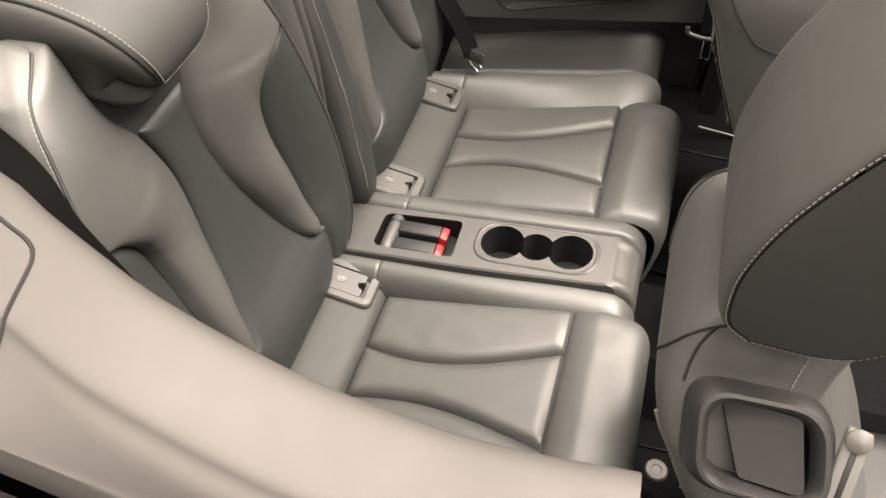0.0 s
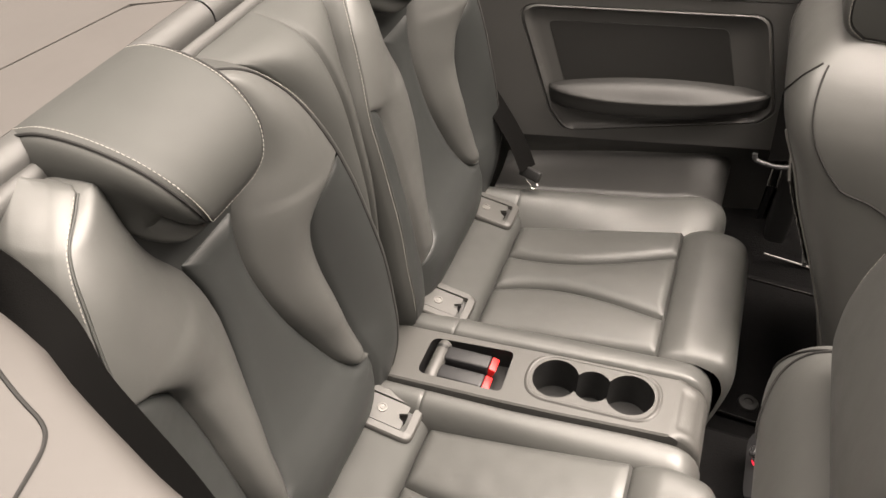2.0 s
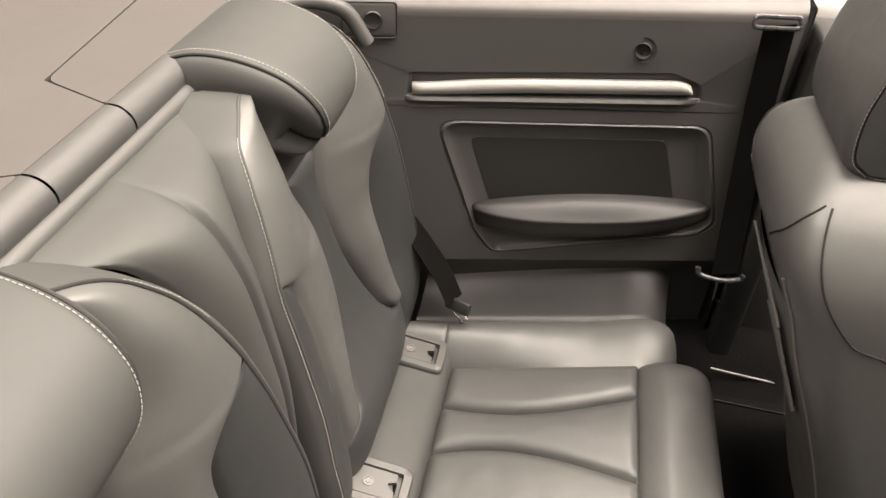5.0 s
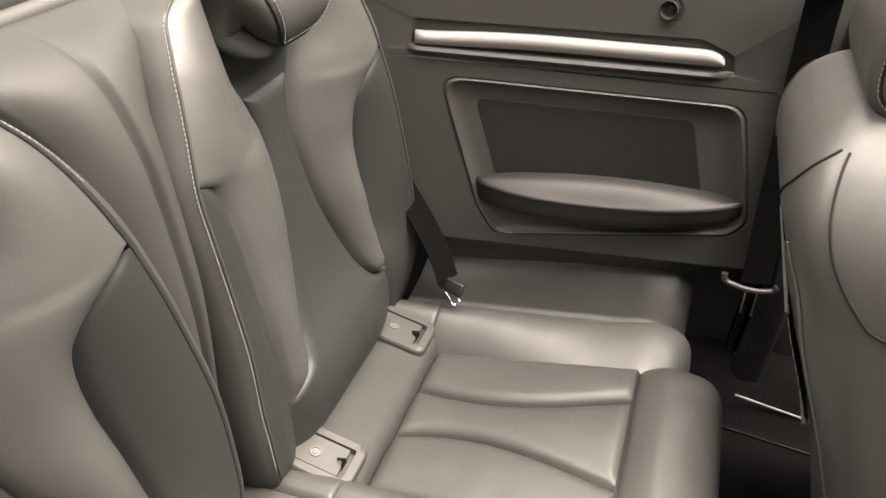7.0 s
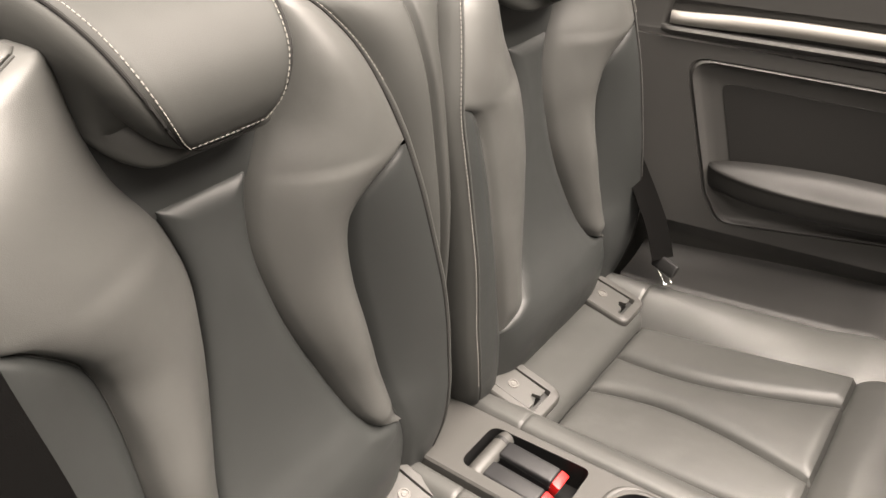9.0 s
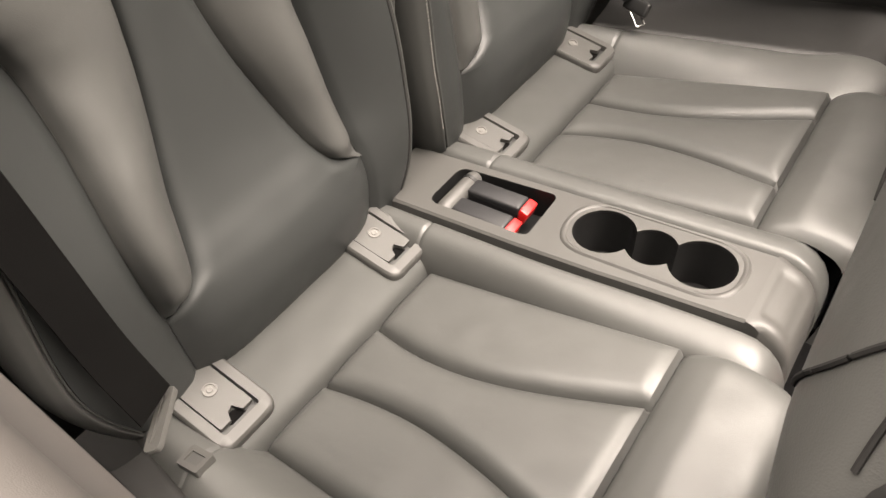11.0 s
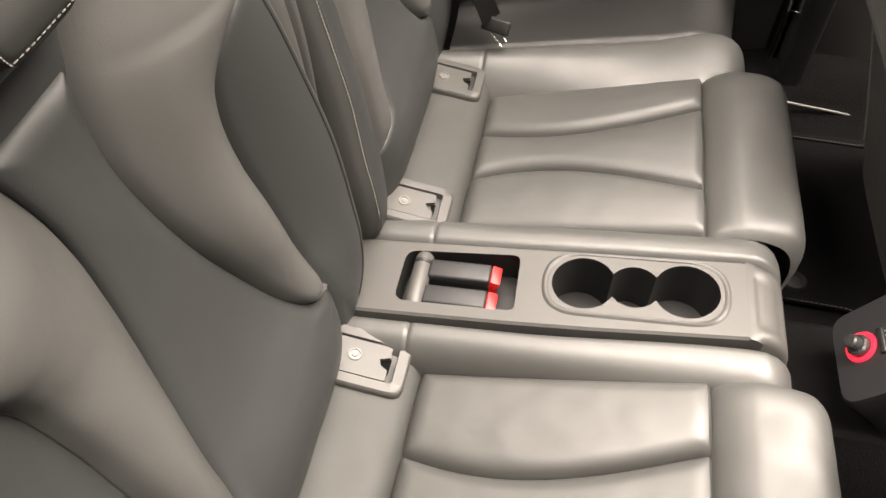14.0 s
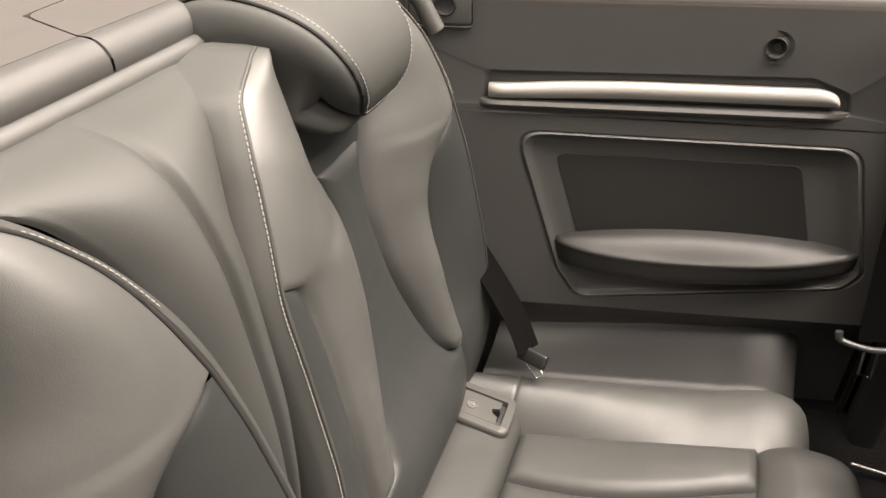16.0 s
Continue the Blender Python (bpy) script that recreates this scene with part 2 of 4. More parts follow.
# ---- rear seat backs ----
# widths and depths over the height: the middle panel's seam, the crease beside the wing, the outer edge
SEAM_U = along((0.447, 0.140), (0.452, 0.132), (0.465, 0.114), (0.482, 0.101), (0.505, 0.090), (0.555, 0.074), (0.62, 0.053), (0.68, 0.039), (0.74, 0.033),
               (0.80, 0.045), (0.85, 0.070), (0.90, 0.080), (0.963, 0.080))
CREASE_U = {"minus": along((0.28, 0.150), (0.42, 0.160), (0.46, 0.164), (0.50, 0.167), (0.55, 0.171), (0.60, 0.175), (0.65, 0.179), (0.70, 0.183), (0.75, 0.189), (0.775, 0.194), (0.789, 0.203),
                           (0.797, 0.218)),
            "near": along((0.28, 0.140), (0.42, 0.150), (0.46, 0.1515), (0.50, 0.155), (0.55, 0.155), (0.60, 0.150), (0.65, 0.1445), (0.70, 0.145), (0.73, 0.152), (0.75, 0.162),
                          (0.765, 0.173), (0.780, 0.186), (0.790, 0.198), (0.797, 0.212)),
            "in": along((0.28, 0.150), (0.42, 0.157), (0.47, 0.151), (0.50, 0.150), (0.60, 0.142), (0.65, 0.136), (0.70, 0.132), (0.735, 0.133), (0.755, 0.143), (0.775, 0.164),
                        (0.789, 0.184), (0.797, 0.194)),
            "out": along((0.28, 0.160), (0.42, 0.166), (0.47, 0.156), (0.50, 0.156), (0.60, 0.151), (0.65, 0.146), (0.70, 0.143), (0.735, 0.145), (0.755, 0.156), (0.775, 0.176),
                         (0.789, 0.191), (0.797, 0.199))}
CREASE_FLAT = along((0.28, -0.010), (0.36, 0.006), (0.42, 0.009), (0.46, 0.009), (0.50, 0.006), (0.55, 0.003), (0.60, -0.001), (0.65, -0.007), (0.70, -0.013), (0.75, -0.021),
                    (0.775, -0.0245), (0.797, -0.0275))
CREASE_X = along((0.28, -0.010), (0.36, 0.004), (0.42, 0.006), (0.46, -0.006), (0.50, -0.024), (0.55, -0.037), (0.60, -0.044), (0.65, -0.049), (0.70, -0.049), (0.735, -0.045),
                 (0.755, -0.040), (0.775, -0.033), (0.789, -0.028), (0.797, -0.0265))
CREASE_NEAR = along((0.28, -0.010), (0.36, 0.006), (0.42, 0.010), (0.46, 0.011), (0.50, 0.010), (0.55, 0.003), (0.60, -0.013), (0.65, -0.032), (0.70, -0.045), (0.73, -0.044),
                    (0.75, -0.038), (0.765, -0.033), (0.780, -0.029), (0.797, -0.0275))
EDGE_U = {"minus": along((0.28, 0.180), (0.36, 0.206), (0.42, 0.219), (0.50, 0.222), (0.60, 0.219), (0.70, 0.221), (0.75, 0.222), (0.80, 0.219), (0.85, 0.205), (0.88, 0.195), (0.90, 0.188),
                         (0.93, 0.171), (0.940, 0.160), (0.948, 0.144), (0.955, 0.124), (0.960, 0.108), (0.963, 0.094)),
          "near": along((0.28, 0.195), (0.36, 0.228), (0.42, 0.248), (0.46, 0.255), (0.50, 0.254), (0.55, 0.248), (0.60, 0.241), (0.65, 0.236), (0.70, 0.231), (0.78, 0.219), (0.82, 0.210),
                        (0.86, 0.199), (0.90, 0.183), (0.92, 0.173), (0.935, 0.161), (0.945, 0.147), (0.952, 0.133), (0.958, 0.119), (0.963, 0.107)),
          "in": along((0.28, 0.180), (0.36, 0.206), (0.42, 0.222), (0.50, 0.231), (0.60, 0.230), (0.70, 0.218), (0.78, 0.205), (0.82, 0.195), (0.86, 0.183), (0.90, 0.167), (0.93, 0.148),
                      (0.945, 0.134), (0.955, 0.118), (0.963, 0.096)),
          "out": along((0.28, 0.195), (0.36, 0.228), (0.42, 0.248), (0.46, 0.255), (0.50, 0.254), (0.55, 0.248), (0.60, 0.241), (0.65, 0.234), (0.70, 0.226), (0.78, 0.208), (0.82, 0.197),
                       (0.86, 0.184), (0.90, 0.167), (0.93, 0.148), (0.945, 0.134), (0.955, 0.118), (0.963, 0.096))}
EDGE_X = along((0.28, -0.010), (0.32, 0.002), (0.36, 0.012), (0.40, 0.018), (0.45, 0.018), (0.50, 0.013), (0.55, 0.009), (0.60, 0.004), (0.65, -0.003), (0.70, -0.010), (0.74, -0.016),
               (0.78, -0.024), (0.82, -0.032), (0.86, -0.043), (0.90, -0.057), (0.93, -0.072), (0.95, -0.087), (0.963, -0.104))
HOOK = 0.797             # where the crease runs out into the edge seam
FOLD = 0.803             # top of the middle panel


def seam_u(z, place):
    """Half width of the middle panel: below the rolls it reaches to the wings."""
    c = CREASE_U[place](z) - 0.001
    if z <= 0.447:
        return c
    return SEAM_U(z) + (c - SEAM_U(z)) * (1 - min(1.0, (z - 0.447) / 0.028)) ** 2


def groove(d, depth, width):
    return -depth * math.exp(-(d / width) ** 2)


def seat_back(side):
    seat = thing("rear_seat_back", "grey leather rear seat back with raised bolsters and an integral headrest", "seat back", "rear seat backs")
    yc = BACK_Y[side]
    low_top = lambda u, z: z if u > 0 or z < 0.94 else 0.94 + (z - 0.94) * 0.62
    at = lambda x, u, z: (x, yc + u, low_top(u, z))
    left, left_x = ("near", CREASE_NEAR) if side < 0 else ("minus", CREASE_FLAT)

    # middle panel, pillowed between its seams, with a soft fold at its top
    rows = []
    for z in np.r_[np.linspace(0.285, 0.44, 24), np.linspace(0.443, 0.485, 22), np.linspace(0.49, 0.76, 46), np.linspace(0.765, FOLD + 0.006, 20)]:
        row = []
        for t in np.linspace(-1, 1, 45):
            w = seam_u(z, left if t < 0 else "in" if side < 0 else "out")
            d = (1 - abs(t)) * w
            top = FOLD + 0.006 - z
            x = back_x(z) - 0.013 + min(pad_rise(d, 0.024, 0.013), pad_rise(top, 0.020, 0.013)) + 0.002 * t * t
            x += 0.0009 * noise.noise((t * w * 22 + side, z * 16, 3))
            foot = (left_x if t < 0 else CREASE_X)(z) - 0.004
            x += (foot - x) * abs(t) ** 5 * (1 - smooth01((z - 0.44) / 0.03))
            row.append(at(x, t * w, z))
        rows.append([(row[0][0] - 0.022, *row[0][1:])] + row + [(row[-1][0] - 0.022, *row[-1][1:])])
    rows.append([(p[0] - 0.012, p[1], p[2] - 0.002) for p in rows[-1]])
    part("center_panel", sheet(rows), LEATHER_SHADED, seat)

    rows = []
    for z in np.linspace(FOLD - 0.006, 0.962, 30):
        w = SEAM_U(z) + 0.005
        rows.append([at(back_x(z) - 0.012 + pad_rise(z - FOLD + 0.006, 0.02, 0.005), t * w, z) for t in np.linspace(-1, 1, 25)])
    part("upper_panel", sheet(rows), LEATHER_SHADED, seat)

    for s in (-1, 1):
        place = "in" if s * side < 0 else "out"
        kind = left if s < 0 else place
        hooked = kind != "minus"
        crease, edge = CREASE_U[kind], EDGE_U[kind]
        crease_x = left_x if s < 0 else CREASE_X

        # the roll beside the middle panel, running up into the shoulder
        rows = []
        zs = np.r_[np.linspace(0.447, 0.485, 16), np.linspace(0.490, 0.79, 64), np.linspace(0.796, 0.945, 30), 0.950, 0.954, 0.957, 0.960, 0.962, 0.963]
        for z in zs:
            k = smooth01((z - 0.715) / 0.085) if hooked else 1.0
            a = seam_u(z, kind)
            b = max(edge(z) if z >= HOOK else min(crease(z), edge(z)), a + 0.003)
            xa = back_x(z) - 0.008
            xb = EDGE_X(z) if z >= HOOK else crease_x(z)
            w = b - a
            low = smooth01((z - 0.447) / 0.045)
            h = (0.036 - 0.010 * smooth01((z - 0.60) / 0.12)) * min(1.0, w / 0.075) * low
            row = [at(xa - 0.020, s * (a - 0.006), z)]
            for t in np.linspace(0, 1, 33):
                roll = xa + (xb - xa) * smooth01(t) + h * math.sin(math.pi * t ** 1.05) ** 0.75
                dome = xa + (xb - xa) * math.sin(math.pi / 2 * t) ** 0.85 + ((0.010 if kind == "near" else 0.016) - 0.006 * smooth01((z - 0.88) / 0.07)) * low * math.sin(math.pi * t) ** 0.9
                x = roll + (dome - roll) * k + groove(t * w, 0.006, 0.006)
                x += groove((1 - t) * w, (0.007 if hooked else 0.004) * (1 - smooth01((z - HOOK + 0.004) / 0.006)), 0.006)
                x += 0.0008 * noise.noise((t * w * 25 + 4 * side, z * 20, s))
                row.append(at(x, s * (a + t * w), z))
            back = ((-0.004, 0.001), (-0.010, 0.002), (-0.016, 0.001))
            row += [at(xb + dx, s * (b + du), z) for dx, du in back]
            rows.append(row)
        for dx, dz in ((-0.012, 0.001), (-0.04, 0.0), (-0.085, -0.01)):
            rows.append([(p[0] + dx, p[1], p[2] + dz) for p in rows[len(zs) - 1]])
        part("bolster", sheet(rows), LEATHER, seat)

        # the wing that rises from the crease to the edge
        rows = []
        for z in np.r_[np.linspace(0.285, 0.72, 60), np.linspace(0.726, HOOK - 0.0005, 22)]:
            a, b = min(crease(z), edge(z) - 0.001), edge(z)
            xa, xb = crease_x(z), EDGE_X(z)
            w = b - a
            row = [at(xa - 0.012, s * (a - 0.004), z)]
            for t in np.linspace(0, 1, 20):
                x = xa + (xb - xa) * (0.6 * t + 0.4 * math.sin(math.pi / 2 * t)) + min(1, w / 0.05) * 0.004 * math.sin(math.pi * t)
                x += groove(t * w, 0.008 if hooked else 0.003, 0.006) * smooth01(w / 0.03) * (0.5 + 0.5 * smooth01((z - 0.44) / 0.03))
                row.append(at(x, s * (a + w * t), z))
            row.append(at(xb - 0.008, s * (b + 0.001), z))
            rows.append(row)
        # the wing's turned-away side is darkened by its colour too
        part("side_wing", sheet(rows), LEATHER_SHADED, seat)

        # the gusset that wraps from the edge seam round to the back
        fall = lambda z: 1 - (0.25 if s < 0 else 0.55) * smooth01((z - 0.82) / 0.13)
        rows, seam, thread = [], [], []
        for z in np.r_[np.linspace(0.285, 0.90, 70), np.linspace(0.905, 0.963, 24)]:
            b, xb, k = edge(z), EDGE_X(z), fall(z)
            prof = spline([(-0.006, 0.0005), (0.0003, 0.006), (-0.004, 0.012), (-0.012, 0.018), (-0.028, 0.023), (-0.055, 0.024), (-0.100, 0.018)], 4)
            rows.append([at(xb + dx * (1.0 if z < 0.90 else 1 - 0.25 * smooth01((z - 0.90) / 0.06)), s * (b + du * k), z + (0.016 * smooth01((z - 0.93) / 0.033) * min(1.0, i / 14) if kind == "near" else 0.0)) for i, (dx, du) in enumerate(prof)])
            seam.append(at(xb - 0.0005, s * (b + 0.002), z))
            if z > 0.40:
                i = 5
                thread.append(tuple(c + e for c, e in zip(rows[-1][i], (0.0008, 0.0006 * s, 0))))
        for dx, dz in ((-0.010, 0.0015), (-0.04, 0.001)):
            rows.append([(p[0] + dx, p[1] - s * 0.006, p[2] + dz) for p in rows[93]])
        # gussets in the seat gap are darker: the gap's shade is in their colour
        part("side_gusset", sheet(rows), LEATHER if kind in ("near", "out") else LEATHER_DULLED, seat)
        part("piping", bar(seam[8:], 0.0014 if kind == "near" else 0.0019, 8), LEATHER_DULLED if s < 0 else PIPE, seat)
        first = {"minus": 0, "in": 52, "near": 55, "out": 46}[kind]
        part("stitching", stitches(thread[first:]), THREAD, seat, "pale thread stitched along the shoulder seam")

    rows = []
    for z in np.linspace(0.285, 0.955, 24):
        v, w = EDGE_U[left](z), EDGE_U["in" if side < 0 else "out"](z)
        x = back_x(z)
        rows.append([at(x - 0.06, -v * 0.97, z), at(x - 0.10, -v * 0.97, z), at(x - 0.10, w * 0.97, z), at(x - 0.06, w * 0.97, z)])
    bm = sheet(rows, True)
    cap(bm, range(0, 4))
    cap(bm, range(len(rows) * 4 - 4, len(rows) * 4))
    part("back_shell", bm, DARK, seat)

    headrest(seat, side)
    return seat


def headrest(seat, side):
    """A cushion that hooks over the seat back; its cover ends in a bottom edge narrower than its top."""
    yc = BACK_Y[side]
    over = spline([(-0.040, 0.874), (-0.026, 0.905), (-0.032, 0.938), (-0.060, 0.968), (-0.105, 0.986), (-0.155, 0.990), (-0.200, 0.978)], 8)
    under = spline([(-0.200, 0.978), (-0.220, 0.950), (-0.203, 0.916), (-0.155, 0.892), (-0.110, 0.879), (-0.076, 0.866), (-0.052, 0.864), (-0.040, 0.874)], 6)[1:-1]
    n = len(over)
    width = along((0, 0.026), (0.03, 0.036), (0.07, 0.043), (0.12, 0.050), (0.20, 0.058), (0.35, 0.069), (0.6, 0.080), (1.0, 0.087))
    loop = np.r_[over, under]
    mid = loop.mean(0)
    share = np.r_[np.linspace(0, 1, n), np.linspace(1, 0, len(under) + 2)[1:-1]]
    rows = []
    dome = 0.020

    def shrink(d):
        """The loop's scale at distance d inside the domed end face."""
        t = max(0.0, 1 - d / dome)
        return 1 - 0.42 * (1 - math.sqrt(max(0, 1 - t * t))) - 0.02 * max(0, 1 - d / 0.05) ** 2

    inset = [0.0, 0.0006, 0.002, 0.004, 0.007, 0.010, 0.014, 0.020, 0.030, 0.05]
    for s in (-1, 1):
        for d in inset if s < 0 else inset[::-1]:
            k = shrink(d)
            rows.append([(mid[0] + (p[0] - mid[0]) * k, yc + s * (width(sh) * (0.75 + 0.25 * min(1, d / dome)) + 0.25 * 0.060 * (1 - min(1, d / dome)) + 0.018 - d), mid[1] + (p[1] - mid[1]) * k) for p, sh in zip(loop, share)])
    bm = sheet(rows, True)
    m = len(loop)
    cap(bm, range(0, m))
    cap(bm, range(len(rows) * m - m, len(rows) * m))
    head = part("headrest", bm, LEATHER_DULLED, seat, "dark grey leather headrest body")
    nrm = np.array([(-d[1], d[0]) for d in np.gradient(over, axis=0)])
    nrm /= np.linalg.norm(nrm, axis=1)[:, None]
    if nrm[n // 2][1] < 0:
        nrm = -nrm
    rows, left, right, thread = [], [], [], []
    for i, p in enumerate(over):
        w = width(i / (n - 1))
        row = []
        for t in np.linspace(-1, 1, 33):
            d = (1 - abs(t)) * w
            k = shrink(d + 0.018)
            lift = 0.0042 * min(1, d / 0.006) ** 0.5 + 0.0004
            if i < 3:
                lift *= (i + 0.15) / 3
            q = mid + (p - mid) * k + nrm[i] * lift
            row.append((q[0], yc + t * w, q[1]))
        rows.append(row)

    def lifted(i, t, h):
        w = width(i / (n - 1))
        d = (1 - abs(t)) * w
        q = mid + (over[i] - mid) * shrink(d + 0.018) + nrm[i] * h
        return (q[0], yc + t * w, q[1])

    part("headrest_cover", sheet(rows), LEATHER_DULLED, head, "grey leather headrest cover")
    rim_line = [lifted(i, -1.0, 0.001) for i in range(n - 1, -1, -1)] + [lifted(0, t, 0.001) for t in np.linspace(-0.9, 0.9, 9)] + [lifted(i, 1.0, 0.001) for i in range(n)]
    part("headrest_piping", bar(rim_line, 0.0017, 6), PIPE, head)
    thr = [lifted(i, -0.93, 0.0045) for i in range(n - 1, 1, -1)] + [lifted(2, t, 0.0040) for t in np.linspace(-0.9, 0.9, 9)] + [lifted(i, 0.93, 0.0045) for i in range(2, n)]
    part("headrest_stitching", stitches(thr), THREAD, head, "pale thread along the headrest cover's edge")


for side in SIDES:
    seat_back(side)


# ---- padded filler between the seat backs ----
def back_filler():
    filler = thing("center_backrest", "grey leather centre filler with two long seams between the seat backs", "backrest")
    # its front profile over the height, and the half width that narrows from the top to the gap between the seats
    mid_x = along((0.28, -0.036), (0.38, -0.032), (0.46, -0.028), (0.54, -0.023), (0.62, -0.018), (0.70, -0.019), (0.78, -0.028), (0.84, -0.037), (0.88, -0.049), (0.91, -0.063),
                  (0.93, -0.081), (0.942, -0.107), (0.950, -0.150))
    half = along((0.28, 0.030), (0.60, 0.036), (0.70, 0.046), (0.78, 0.054), (0.84, 0.059), (0.88, 0.066), (0.91, 0.078), (0.93, 0.094), (0.942, 0.118), (0.950, 0.144))
    dip = along((0.28, -0.004), (0.60, -0.012), (0.70, -0.020), (0.78, -0.027), (0.84, -0.030), (0.88, -0.030), (0.91, -0.028), (0.93, -0.022), (0.942, -0.016), (0.950, -0.010))
    for s in (-1, 1):
        rows, seam = [], []
        for z in np.r_[np.linspace(0.30, 0.91, 56), np.linspace(0.914, 0.938, 10), np.linspace(0.940, 0.950, 8)]:
            x0, w, d = mid_x(z), half(z) - (0.013 if s > 0 else 0.004) * (1 - smooth01((z - 0.86) / 0.06)), dip(z)
            row = []
            for t in np.linspace(0, 1, 31):
                e = t * w
                row.append((x0 + d * t * t + groove(e, 0.0075, 0.0045) + 0.0035 * math.sin(math.pi * min(1.0, 1.15 * t)) + groove(w - e, 0.004, 0.004), 0.004 + s * e, z))
            rows.append(row)
        rows.append([(p[0] - 0.012, p[1], p[2] - 0.001) for p in rows[-1]])
        rows.append([(p[0] - 0.014, p[1], p[2] - 0.012) for p in rows[-1]])
        # the dulled copy lowers the light on the filler's top by colour
        part("filler_panel", sheet(rows), LEATHER_DULLED, filler)


back_filler()


# ---- rear cushions ----
def rear_cushion(side):
    seat = thing("rear_cushion", "grey leather rear seat cushion with curved seams on black footwell", "seat cushion", "rear cushions")

    def at(x, y, z):
        return (x, side * y, z)

    s1 = along((0.10, 0.219), (0.17, 0.232), (0.24, 0.233), (0.32, 0.219), (0.43, 0.186))
    s2 = along((0.10, 0.317), (0.17, 0.309), (0.24, 0.309), (0.32, 0.322), (0.43, 0.351))
    ins = along((0.08, 0.112), (0.25, 0.110), (0.44, 0.104))
    outs = along((0.08, 0.409), (0.25, 0.416), (0.44, 0.424))
    edges = (ins, s1, s2, outs)
    x0, x1 = 0.104, 0.430
    for k in range(3):
        rows = []
        for x in np.linspace(x0, x1, 56):
            a, b = edges[k](x), edges[k + 1](x)
            row = []
            for t in np.linspace(0, 1, 29):
                da = t * (b - a)
                db = (1 - t) * (b - a)
                d = min(da, db)
                d = min(d, x - x0, x1 - x)
                q = (x * 34, (a + t * (b - a)) * 34 * side, k + 3.1 * side)
                wr = (0.0006 * noise.noise(q) + 0.0009 * max(0, noise.noise((q[0] * 2.6, q[1] * 2.6, 9)) - 0.25)) * min(1, d / 0.02)
                row.append(at(x, a + t * (b - a), seat_z(x) - 0.011 + pad_rise(d, 0.021, 0.018) + 0.004 * math.sin(math.pi * t) + wr))
            rows.append(row)
        part("seat_pad", sheet(rows), LEATHER, seat)

    # rear strip towards the seat back
    rows = []
    zr = along((-0.03, 0.352), (0.03, 0.342), (0.07, 0.335), (0.09, 0.328), (0.101, 0.318), (0.106, 0.304))
    for x in np.r_[np.linspace(-0.03, 0.08, 14), np.linspace(0.085, 0.106, 9)]:
        rows.append([at(x, y, zr(x) + 0.0015 * noise.noise((x * 30, y * 30, side))) for y in np.linspace(0.092, 0.430, 40)])
    # the dulled copy takes the bright sheen off this strip
    part("rear_strip", sheet(rows), LEATHER_DULLED, seat)

    # front roll
    prof = spline([(0.428, -0.012), (0.436, 0.000), (0.455, 0.009), (0.485, 0.013), (0.515, 0.0115), (0.538, 0.003), (0.552, -0.017), (0.558, -0.05), (0.553, -0.11), (0.540, -0.20)], 6)
    rows = []
    for x, dz in prof:
        row = []
        for t in np.linspace(0, 1, 44):
            y = 0.100 + t * 0.332
            e = min(t, 1 - t) * 0.332
            k = pad_rise(e, 0.035, 1.0)
            zz = seat_z(min(x, 0.47)) + dz - 0.016 * (1 - k)
            xx = x - 0.016 * (1 - k) * smooth01((x - 0.46) / 0.07)
            row.append(at(xx, y, zz + 0.0012 * noise.noise((x * 25, y * 25, 7 + side))))
        rows.append(row)
    part("front_roll", sheet(rows), LEATHER, seat)

    # inner roll beside the console
    rows = []
    for x in np.r_[np.linspace(-0.03, 0.078, 14), 0.081, 0.084, 0.087, np.linspace(0.091, 0.47, 44), 0.485, 0.50, 0.512, 0.521, 0.527, 0.530, 0.529]:
        drop = 0.0 if x < 0.472 else 0.085 * (1 - math.sqrt(max(0, 1 - ((x - 0.472) / 0.0581) ** 2)))
        groove = 0.003 * math.exp(-((x - 0.084) / 0.002) ** 2)
        row = []
        zt, zl = cons_z(x) - 0.005, seat_z(x) - 0.008
        y0 = 0.0665 - 0.010 * smooth01((x - 0.20) / 0.25) if side < 0 else 0.051 + 0.007 * smooth01((x - 0.10) / 0.35)
        row.append(at(x, y0 - 0.006, zt - 0.080 - drop))
        for t in np.linspace(0, 1, 17):
            y = y0 + t * (ins(min(max(x, 0.08), 0.44)) + 0.008 - y0)
            z = zt + 0.004 - (zt - zl + 0.020) * (1 - math.sqrt(max(0, 1 - (max(0, t - 0.34) / 0.66) ** 2.0))) - 0.015 * max(0, 1 - t / 0.22) ** 2
            row.append(at(x, y, z - drop - groove))
        row.append(at(x, 0.118, row[-1][2] - 0.03))
        rows.append(row)
    rows.append([(p[0] - 0.01, p[1], 0.20) for p in rows[-1]])
    part("inner_roll", sheet(rows), LEATHER, seat)

    # outer roll that rises to a crest, and the padded shelf that sweeps from it up the side panel
    line_y = lambda x: 0.486 + 0.145 * max(x, -0.03)
    line_z = lambda x: 0.340 + 0.075 * x
    rows = []
    for x in np.r_[np.linspace(-0.03, 0.078, 12), 0.081, 0.084, 0.087, np.linspace(0.092, 0.45, 40), 0.465, 0.48, 0.492, 0.500, 0.505, 0.507]:
        drop = 0.0 if x < 0.42 else 0.080 * (1 - math.sqrt(max(0, 1 - ((x - 0.42) / 0.0875) ** 2)))
        za, o = seat_z(x) - 0.014, outs(min(max(x, 0.08), 0.44)) - 0.003
        crest = max(line_z(x) + 0.010, seat_z(x) + 0.008)
        row = [at(x, o - 0.004, za - 0.03)]
